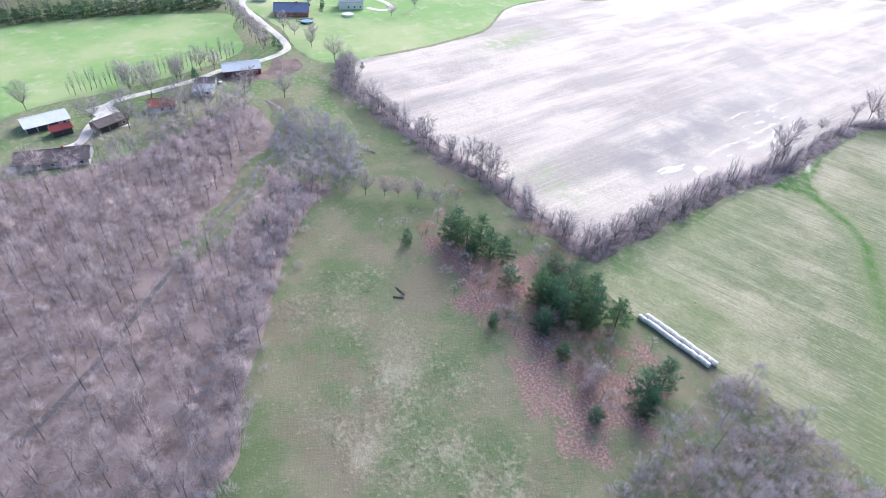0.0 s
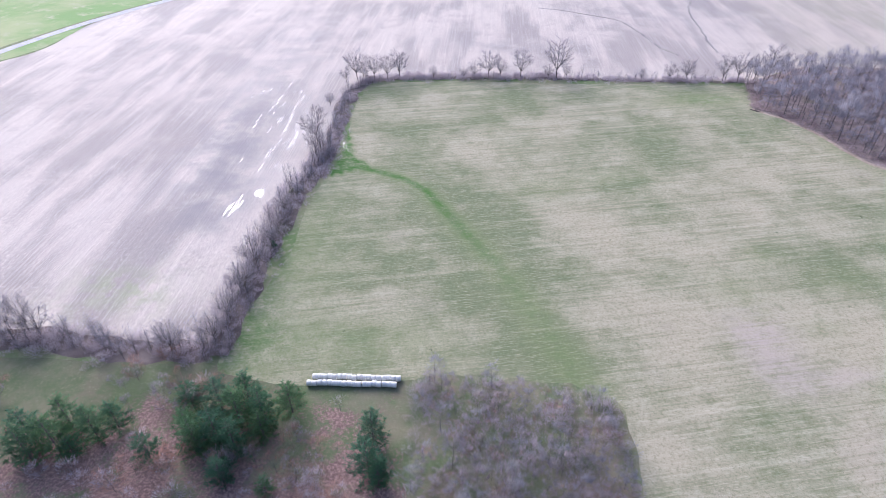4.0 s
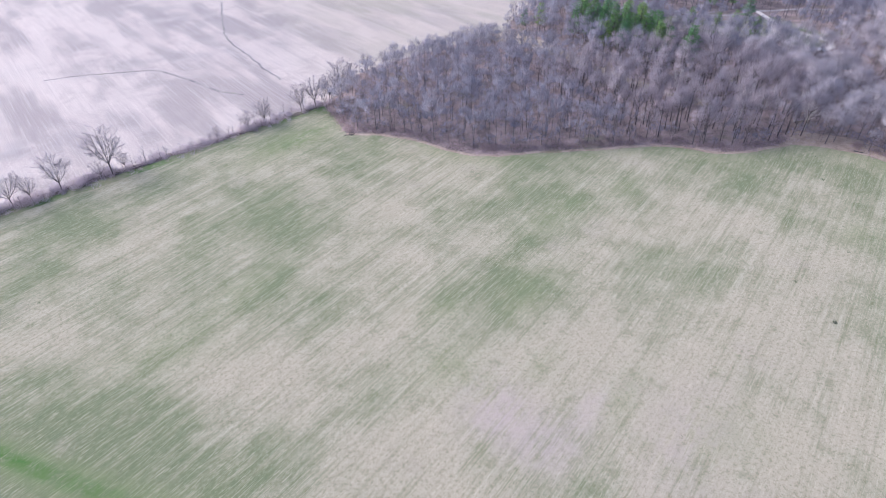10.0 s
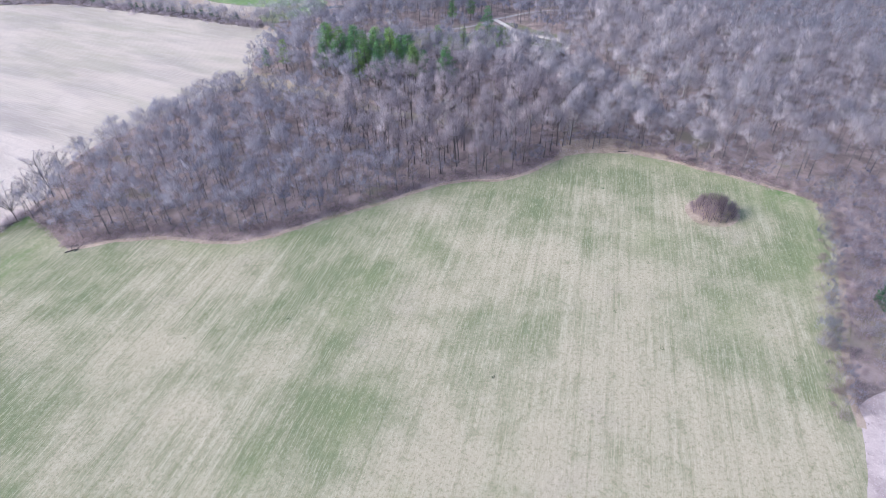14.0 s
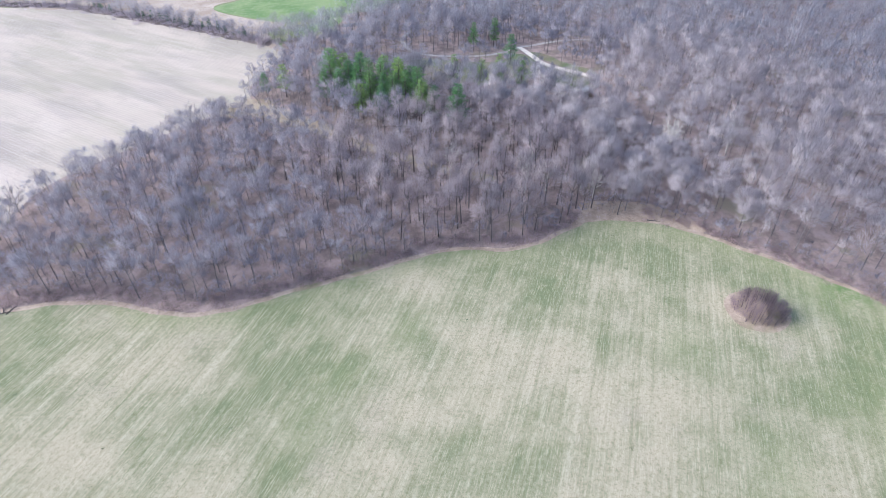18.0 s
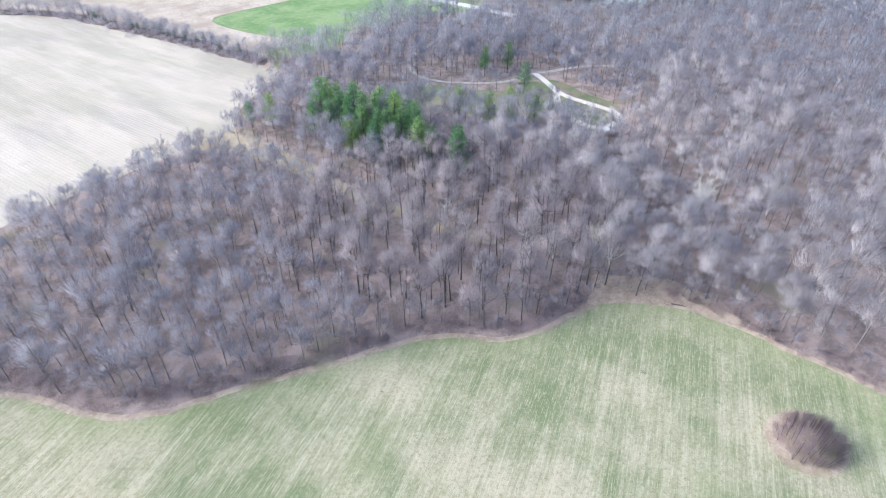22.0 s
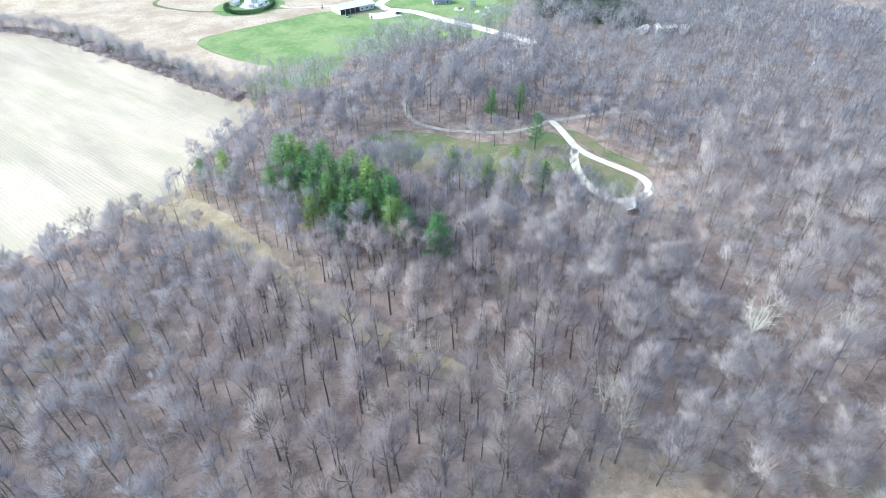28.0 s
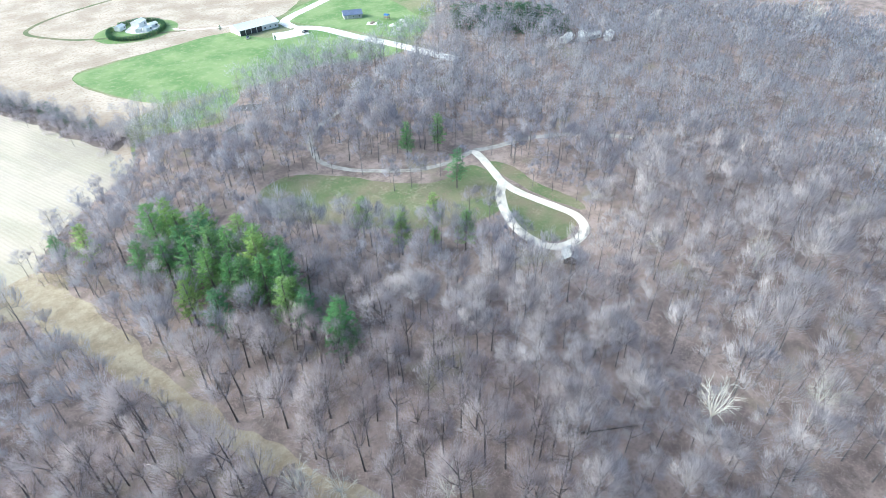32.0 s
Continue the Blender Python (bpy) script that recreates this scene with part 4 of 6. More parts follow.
def planting(outline, gap, seed, keep=lambda x, y: True, margin=0.0):
    rng = np.random.default_rng(seed)
    xs, ys = [p[0] for p in outline], [p[1] for p in outline]
    out = []
    for x in np.arange(min(xs), max(xs), gap):
        for y in np.arange(min(ys), max(ys), gap):
            px, py = x + rng.uniform(-0.48, 0.48) * gap, y + rng.uniform(-0.48, 0.48) * gap
            s = rng.uniform(0.66, 1.16)
            if keep(px, py) and inside(px, py, outline) and (not margin or near_line(px, py, outline + outline[:1]) > margin):
                out.append((px, py, s))
    return out


def open_ground(x, y):
    if near_line(x, y, LOOP) < 4.5 or inside(x, y, LOOP):
        return True
    if near_line(x, y, STRIP) < 3.4 + 0.035 * max(0, y - 290):
        return True
    return any(near_line(x, y, line) < 3.2 for line in KEEP_OPEN) or any(math.hypot(x - a, y - b) < r for a, b, r in CLEARINGS)


NEAR = [bare_tree(100 + k, 17 + 1.2 * (k % 4), 4.0 + 0.5 * (k % 5), 50, 21, 0.32 + 0.04 * (k % 4), 0.047, round_top=0.30 + 0.03 * (k % 3), low=0.55, stout=0.0105, reach=0.46) for k in range(10)]
MID = [joined(bare_tree(200 + k, 16 + k % 4, 4.0 + 0.45 * (k % 4), 22, 25, 0.32, 0.075, 3, 0.45, 0.32 + 0.03 * (k % 3), 0.6, 0.4, 0.009, 0.48)) for k in range(8)]
FULL = [joined(bare_tree(250 + k, 16.5 + k % 4, 5.0 + 0.45 * (k % 4), 26, 30, 0.34, 0.068, 3, 0.5, 0.34 + 0.02 * (k % 3), 0.5, 0.5, 0.009, 0.40)) for k in range(8)]
FINE = [joined(bare_tree(270 + k, 17 + k % 4, 4.8 + 0.45 * (k % 4), 50, 34, 0.34, 0.054, 4, 0.5, 0.34 + 0.02 * (k % 3), 0.5, 0.5, 0.009, 0.42)) for k in range(6)]
WEST = [joined(bare_tree(290 + k, 17 + k % 4, 4.6 + 0.45 * (k % 4), 20, 19, 0.3, 0.075, 3, 0.75, 0.37, 0.65, 0.5, 0.009, 0.40)) for k in range(6)]
FAR = [joined(bare_tree(300 + k, 16 + k % 4, 5.3 + 0.6 * (k % 3), 5, 46, 0.3, 0.19, 3, 0.6, 0.34, 0.4, 0.6, 0.009, 0.25)) for k in range(8)]
FARTHEST = [joined(bare_tree(330 + k, 16 + k % 4, 5.6 + 0.6 * (k % 3), 3, 36, 0.3, 0.42, 3, 0.6, 0.34, 0.4, 0.6, 0.009, 0.26)) for k in range(6)]
BUSHY = [joined(bare_tree(350 + k, 7.5 + 0.6 * (k % 3), 2.6 + 0.35 * (k % 4), 16, 18, 0.12, 0.063, 3, 0.6, 0.45, 0.6, 0.55, 0.008, 0.42)) for k in range(6)]
SLIM = [joined(vase_tree(380 + k, 8 + 0.8 * (k % 4), 1.9 + 0.3 * (k % 3), 6, 6, 12, 0.04)) for k in range(6)]
WHIP = [joined(vase_tree(395 + k, 7 + 1.2 * (k % 4), 1.7 + 0.3 * (k % 3), 4, 3, 9, 0.05, 0.3)) for k in range(6)]


def full_crowned(x, y):
    """The older, closed part of the wood."""
    return x > 292 or (x > 262 and y < 205 + 0.5 * (x - 262))


def planted(x, y):
    return x < 650 and not open_ground(x, y) and near_line(x, y, WOOD_EDGE) > 3.2 and y > (114 if x < 300 else 55 + 0.12 * (x - 200))


NORTH_EDGE = [(99, 338), (112, 346), (133, 365), (165, 371), (204, 375), (230, 378), (243, 396), (284, 424)]
slender = planting(EAST_WOOD, 6.5, 5, lambda x, y: planted(x, y) and not full_crowned(x, y))
slender = [(x, y, s * min(1, 0.52 + 0.017 * near_line(x, y, NORTH_EDGE))) for x, y, s in slender]
full = planting(EAST_WOOD, 8.0, 8, lambda x, y: planted(x, y) and full_crowned(x, y))
near_box = [p for p in slender if 196 < p[0] and 178 < p[1] < 300]
gather("woodland", MID, [p for p in slender if not (196 < p[0] and 178 < p[1] < 300)], TWIGS, "bare grey and mauve deciduous woodland", "woods", 1)
full = [(x, y, 0.6 + 1.15 * (s - 0.55)) for x, y, s in full if math.hypot(x - 240, y - 225) >= 85]
full += [(x, y, 0.9 * s) for x, y, s in planting(EAST_WOOD, 6.6, 48, lambda x, y: planted(x, y) and full_crowned(x, y) and math.hypot(x - 240, y - 225) < 85)]
full = [(x, y, s * (0.7 if near_line(x, y, LOOP) < 17 or any(math.hypot(x - a, y - b) < r + 9 for a, b, r in CLEARINGS[:8]) else 1)) for x, y, s in full]
full = [p for p in full if math.hypot(p[0] - 240, p[1] - 225) < 190]
full += [(x, y, 0.72 + 0.9 * (s - 0.66)) for x, y, s in planting(EAST_WOOD, 7.5, 18, lambda x, y: planted(x, y) and full_crowned(x, y) and math.hypot(x - 240, y - 225) >= 190)]
reach = [math.hypot(x - 240, y - 225) for x, y, s in full]
gather("woodland", FINE, [p for p, d in zip(full, reach) if d < 85], WARMTWIG, "closed pale grey canopy of bare woodland", "woods", 9)
gather("woodland", FULL, [p for p, d in zip(full, reach) if 85 <= d < 190 and p[1] < 262], WARMTWIG, "closed pale grey canopy of bare woodland", "woods", 4)
gather("woodland", FULL, [p for p, d in zip(full, reach) if 85 <= d < 190 and p[1] >= 262], TWIGS, "bare grey woodland round the gravel loop", "woods", 46)
gather("woodland_saplings", MID, [(x, y, 0.72 * s) for x, y, s in planting([(292, 372), (300, 420), (430, 440), (440, 330), (400, 270), (376, 262), (384, 330), (340, 366)], 8.0, 47, planted)], TWIGS, "smaller bare trees round the gravel drives", "woods", 47)
gather("far_woodland", FAR, [p for p, d in zip(full, reach) if 190 <= d < 330], HAZE_CANOPY, "distant bare deciduous woodland", "woods", 2)
gather("far_woodland", FARTHEST, [p for p, d in zip(full, reach) if d >= 330], HAZE_CANOPY, "distant bare deciduous woodland", "woods", 10)
gather("woodland_saplings", WHIP, [(x, y, 0.95 * s) for x, y, s in planting(EAST_WOOD, 7.0, 15, lambda x, y: planted(x, y) and not full_crowned(x, y) and y < 400 and noise.noise(Vector((x * 0.05, y * 0.05, 4))) > -0.15)], UNDERTWIG, "thin bare saplings between the taller trees", "woods", 45)
tree_things = []
for k, pair in enumerate(NEAR):
    tree_things.append(plant_thing("bare_tree", pair[0], pair[1], BARK, TWIG, "tall bare deciduous tree with fine grey twigs", "tree"))
    tree_things[-1]["group"] = "trees of the near wood"
rng = np.random.default_rng(77)
for k, (x, y, s) in enumerate(near_box):
    m = Matrix.LocRotScale((x, y, 0), Euler((0, 0, rng.uniform(0, 6.28))), (s, s, s * rng.uniform(0.9, 1.1)))
    if k < len(tree_things):
        tree_things[k].matrix_basis = m
    else:
        copy_thing(tree_things[k % len(NEAR)], m).scale = (s, s, s)
west = planting(WEST_WOOD, 5.1, 6, lambda x, y: near_line(x, y, [(-150, 20), (-137, 14), (-120, 0), (-95, -18), (-70, -35), (-52, -50)]) > 2.6 and near_line(x, y, [(-205, 34), (-165, 34), (-150, 20), (-137, 14), (-118, 0)]) > 8.5)
gather("west_woodland", WEST, [(x, y, s * 0.74) for x, y, s in west], WESTTWIG, "bare mauve-grey woodland with slender trees", "woods", 3)

# brush along edges and hedges
SHRUBS = [shrub(400 + k, 2.2 + 0.5 * (k % 4), 1.6 + 0.3 * (k % 3)) for k in range(8)]


def along(line, gap, spread, seed, smin=0.7, smax=1.3):
    rng = np.random.default_rng(seed)
    out = []
    for x, y in smooth_line(line, gap, False, 0):
        for k in range(max(1, int(spread / 1.6))):
            out.append((x + rng.normal(0, spread * 0.42), y + rng.normal(0, spread * 0.42), rng.uniform(smin, smax)))
    return out


def broken(spots, cut, seed):
    """Thins a planting in patches."""
    return [(x, y, s * (0.75 + 0.7 * max(0, noise.noise(Vector((x * 0.1, y * 0.1, seed)))))) for x, y, s in spots if noise.noise(Vector((x * 0.16, y * 0.16, seed + 3))) > cut]


gather("hedgerow", SHRUBS, broken(along(W_HEDGE, 0.95, 5.4, 11, 0.4, 1.2), -0.5, 1), BRUSH, "brown and mauve bare brush hedgerow", "hedge", 11)
gather("hedgerow", SHRUBS, along([(x - 4.5, y) for x, y in W_HEDGE[:6]], 1.3, 4.4, 41, 0.5, 1.3), BRUSH, "mauve bare brush hedgerow leaning over the crop field", "hedge", 41)
gather("brush", WHIP, along([(x - 3.5, y) for x, y in W_HEDGE[:6]], 2.0, 4.2, 42, 0.6, 1.15) + along(N_HEDGE[3:], 3.0, 2.5, 43, 0.4, 0.9), TWIGS, "slender bare trees in the field hedge", "brush", 42)
gather("hedgerow", SHRUBS, broken(along(N_HEDGE, 0.8, 4.9, 12, 0.6, 1.35), -0.4, 2), BRUSH, "low bare brush hedgerow along the field edge", "hedge", 12)
gather("hedgerow", SHRUBS, along([(x, y + 1.5) for x, y in N_HEDGE[:4]], 1.3, 4.0, 44, 0.7, 1.4), BRUSH, "tall mauve brush in the field hedge", "hedge", 44)
gather("hedgerow", SHRUBS, broken(along(SW_HEDGE, 1.0, 7.0, 13, 0.5, 1.4), -0.5, 3), BRUSH, "bare brush hedgerow beside the crop field", "hedge", 13)
gather("hedgerow", SHRUBS, along(NE_HEDGE, 3.6, 10, 14, 0.6, 1.4), BRUSH, "dense bare hedgerow between field and prairie", "hedge", 14)
gather("hedgerow", FAR, [(x, y, 0.55 * s) for x, y, s in along(NE_HEDGE, 5.6, 9, 24)], TWIGS, "young bare trees in the hedgerow", "hedge", 24)
gather("wood_edge_brush", SHRUBS, [p for p in along([(x + 2.8, y + 2.8) for x, y in WOOD_EDGE], 1.6, 5.0, 15, 0.35, 0.95) if math.hypot(p[0] - 262, p[1] - 197) > 13], UNDERTWIG, "low brown bare brush along the wood edge", "brush", 15)
gather("wood_edge_trees", BUSHY, along([(x + 5.0, y + 5.0) for x, y in WOOD_EDGE], 5.5, 4.0, 34, 0.5, 1.1), TWIGS, "small bare trees along the wood edge", "woods", 34)
gather("brush", SHRUBS, [(x, y, s * (0.35 + 0.9 * max(0, noise.noise(Vector((x * 0.12, y * 0.12, 5))) + 0.3))) for x, y, s in planting(BRUSH_LINE, 1.9, 16, margin=0.3)], BRUSH, "tangled mauve bare brush thicket", "brush", 16)
gather("wood_edge_brush", SHRUBS, along([(-24, -14), (-38, -9), (-53, -5), (-66, 2), (-86, 10), (-103, 18), (-120, 30)], 1.8, 6, 17), BRUSH, "low bare brush along the west wood", "brush", 17)
ROUGH = [(192, 78), (214, 89), (242, 95), (268, 102), (276, 114), (302, 114), (302, 84), (250, 74), (205, 66)]
CLUMP = [(-124, 40), (-137, 25), (-160, 27), (-180, 34), (-178, 50), (-158, 58), (-135, 57), (-118, 48)]
gather("brush", BUSHY, planting(CLUMP, 3.2, 18), TWIGS, "clump of silvery grey bushy trees in the pasture", "brush", 18)
gather("brush", SHRUBS, planting(CLUMP, 5.0, 28), BRUSH, "low brush beneath the grey clump", "brush", 28)
patch = [(x, y, s * (0.8 + 0.7 * max(0, noise.noise(Vector((x * 0.07, y * 0.07, 8)))))) for x, y, s in planting(BRUSH_LINE, 3.2, 29, margin=0.6)
         if noise.noise(Vector((x * 0.09, y * 0.09, 2))) > (-0.42 if near_line(x, y, BRUSH_LINE + BRUSH_LINE[:1]) > 4 else 0.0)]
gather("brush", BUSHY, patch[::2], TWIGS, "small bare grey trees in the brush patch", "brush", 29)
gather("brush", BUSHY, patch[1::2], MAUVE, "small bare mauve trees in the brush patch", "brush", 35)
gather("brush", MID, [(-1, 109, 0.5), (13, 111, 0.58), (4, 96, 0.62), (9, 88, 0.66), (2, 80, 0.6), (14, 76, 0.62), (42, 104, 0.5), (45, 92, 0.55), (36, 88, 0.5), (24, 82, 0.6), (40, 76, 0.58)], TWIGS, "taller bare trees in the brush patch", "brush", 36)
gather("brush", BUSHY, [(x, y, s * 0.9) for x, y, s in along([(-20, -16), (-40, -12), (-55, -8), (-70, 0), (-88, 8), (-105, 17), (-122, 28)], 4.5, 4, 30)], TWIGS, "small bare grey trees along the west wood", "brush", 30)
gather("brush", SLIM, along(SW_HEDGE, 2.6, 4.4, 31, 0.5, 1.15), TWIGS, "small bare grey trees in the hedgerow", "brush", 31)
gather("brush", BUSHY, along([(x, y + 1.0) for x, y in N_HEDGE[:4]], 2.4, 2.4, 49, 0.3, 0.55), BRUSH, "mauve bare bushes in the field hedge", "brush", 49)
gather("brush", SLIM, along(N_HEDGE, 9.0, 1.8, 33, 0.35, 0.8), TWIGS, "slender bare trees in the field hedge", "brush", 33)
gather("brush", SLIM, [(x, y, s) for x, y, s in along(W_HEDGE, 2.8, 3.2, 32, 0.35, 0.85)], TWIGS, "small bare grey trees in the hedgerow", "brush", 32)
gather("brush", SHRUBS, planting(ROUGH, 3.0, 19), BRUSH, "bare brush beyond the hay field", "brush", 19)
gather("brush", BUSHY, [(x, y, 0.75 * s) for x, y, s in planting(ROUGH, 5.0, 20)], TWIGS, "small grey trees beyond the hay field", "brush", 20)


# ---- round thicket in the hay field ----
def thicket(cx, cy, rx, ry, h, turn):
    """A dome of arching stems that fan out from many feet, with fine twigs towards the surface."""
    rng = np.random.default_rng(5)
    stems, fine = [], Cloud()
    for k in range(190):
        a, q = rng.uniform(0, 6.28), math.sqrt(rng.uniform(0, 1))
        dome = h * math.sqrt(max(0.08, 1 - 0.86 * q * q)) * rng.uniform(0.85, 1.05)
        foot = np.array([rx * q * 0.9 * math.cos(a), ry * q * 0.9 * math.sin(a), -0.1])
        tip = np.array([rx * q * math.cos(a), ry * q * math.sin(a), dome])
        mid = (foot + tip) / 2 + (0, 0, 0.15 * dome)
        if k % 3 == 0:
            stem = Cloud()
            stem.limb(foot, mid, 0.09, 0.055, 4)
            stem.limb(mid, tip, 0.055, 0.012, 4)
            stems.append(stem)
        n = 64
        s = rng.uniform(-0.9, 1.0, (n, 1))
        fine.slivers(mid + (tip - mid) * s + rng.normal(0, 0.35, (n, 3)), (tip - foot) / np.linalg.norm(tip - foot) + rng.normal(0, 0.7, (n, 3)) + (0, 0, 0.2), rng.uniform(0.45, 0.95, n), 0.055, rng, (0, 0, 1.0))
    ob = tagged(new("thicket"), "round leafless purple-brown thicket in the hay field", "bush")
    new("crown", raw_mesh("crown", *fine.arrays(), THICKET)).parent = ob
    for stem in stems:
        new("stem", raw_mesh("stem", *stem.arrays(), BARK)).parent = ob
    ob.matrix_basis = pose(cx, cy, 0, 0, 0, turn)
    return ob


THICKET = make_twig("thicket_twigs", [(0.30, 0.235, 0.26), (0.34, 0.265, 0.285)], True, (0.25, 0.195, 0.215))
thicket(243.7, 137.6, 8.2, 7.2, 6.2, -45)
sheet("verge", [(243.7 + (9.4 + 0.5 * math.sin(3 * a)) * math.cos(a), 137.6 + 8.7 * math.sin(a)) for a in np.linspace(0, 2 * math.pi, 14, False)], 0.10, DRYGRASS, "ring of dry tan grass round the thicket", 3, 0.7, 1.5, seed=27)

# ---- conifers ----
PINES = [conifer(500 + k, 12.5, 4.3 + 0.5 * (k % 3), 3300, 0.03, 0.62, 0.38) for k in range(5)]
TALLPINES = [conifer(520 + k, 23 + 0.8 * k, 5.2 + 0.5 * (k % 2), 2700, 0.24, 0.6, 0.56) for k in range(4)]


def set_plants(things, rows, group=""):
    """Rows of x, y, scale: the first ones use the things built, the others are copies."""
    rng = np.random.default_rng(len(rows))
    for k, (x, y, s) in enumerate(rows):
        m = Matrix.LocRotScale((x, y, 0), Euler((0, 0, rng.uniform(0, 6.28))), None)
        ob = things[k] if k < len(things) else copy_thing(things[k % len(things)], m)
        ob.matrix_basis = m @ Matrix.Diagonal((s, s, s, 1))
        if group:
            ob["group"] = group


pines = [plant_thing("pine_tree", *p, BARK, NEEDLE, "dense dark green pine tree", "tree") for p in PINES]
set_plants(pines, [(-81, 66, 1.0), (-76, 69, 1.05), (-84, 70, 0.9), (-70, 74, 0.95), (-68, 78, 0.75), (-72, 69, 0.6), (-78, 75, 0.9),
                   (-56, 73, 0.7), (-46, 77, 1.0), (-50, 80, 0.85), (-43, 80, 1.05), (-41, 86, 1.0), (-47, 88, 0.95), (-36, 88, 1.0), (-31, 92, 0.9), (-37, 72, 0.75), (-38, 79, 1.0), (-54, 87, 0.8),
                   (-34, 84, 0.8), (-43, 93, 0.8), (-44, 61, 0.45), (-27, 72, 0.5), (-8, 82, 0.95), (-5, 80, 0.8), (-10, 90, 0.85), (-8, 68, 0.5), (-86, 53, 0.5)], "pines beside the meadow")
tall = [plant_thing("pine_tree", *p, BARK, LIGHTNEEDLE, "tall green pine rising above bare woods", "tree") for p in TALLPINES]
set_plants(tall, [(273, 277, 1.0), (246, 366, 0.72), (253, 343, 0.75), (261, 348, 1.0), (266, 343, 1.0), (269, 335, 1.0), (271, 323, 0.95), (274, 314, 0.98), (268, 312, 0.9), (275, 303, 0.98), (270, 296, 0.85), (254, 318, 0.7), (257, 308, 0.8), (277, 327, 0.95), (277, 318, 0.95), (262, 330, 0.85), (264, 338, 0.9),
                  (313, 314, 0.7), (315, 298, 0.7), (331, 299, 0.62), (330, 284, 0.7), (357, 311, 0.72), (361, 341, 0.68), (374, 336, 0.68), (240, 374, 0.55), (324, 292, 0.4), (267, 352, 0.9), (268, 328, 0.9), (258, 338, 0.8), (263, 322, 0.85), (266, 316, 0.8), (271, 307, 0.85), (273, 297, 0.8), (280, 312, 0.85), (273, 340, 0.9), (272, 290, 0.75), (258, 326, 0.65)], "pines in the woods")


# ---- solid things ----
def part(name, bm, material, parent=None, label=""):
    me = bpy.data.meshes.new(name)
    bm.normal_update()
    bm.to_mesh(me)
    bm.free()
    me.materials.append(material)
    ob = new(name, me)
    ob.parent = parent
    if label:
        ob["label"] = label
    return ob


def box(bm, x0, x1, y0, y1, z0, z1):
    v = [bm.verts.new(p) for p in ((x0, y0, z0), (x1, y0, z0), (x1, y1, z0), (x0, y1, z0), (x0, y0, z1), (x1, y0, z1), (x1, y1, z1), (x0, y1, z1))]
    for f in ((3, 2, 1, 0), (4, 5, 6, 7), (0, 1, 5, 4), (1, 2, 6, 5), (2, 3, 7, 6), (3, 0, 4, 7)):
        bm.faces.new([v[k] for k in f])
    return v


def boxed(name, dims, material, parent, label="", bevel=0.0):
    bm = bmesh.new()
    box(bm, *dims)
    if bevel:
        bmesh.ops.bevel(bm, geom=bm.edges[:], offset=bevel, segments=2, affect="EDGES")
    return part(name, bm, material, parent, label)


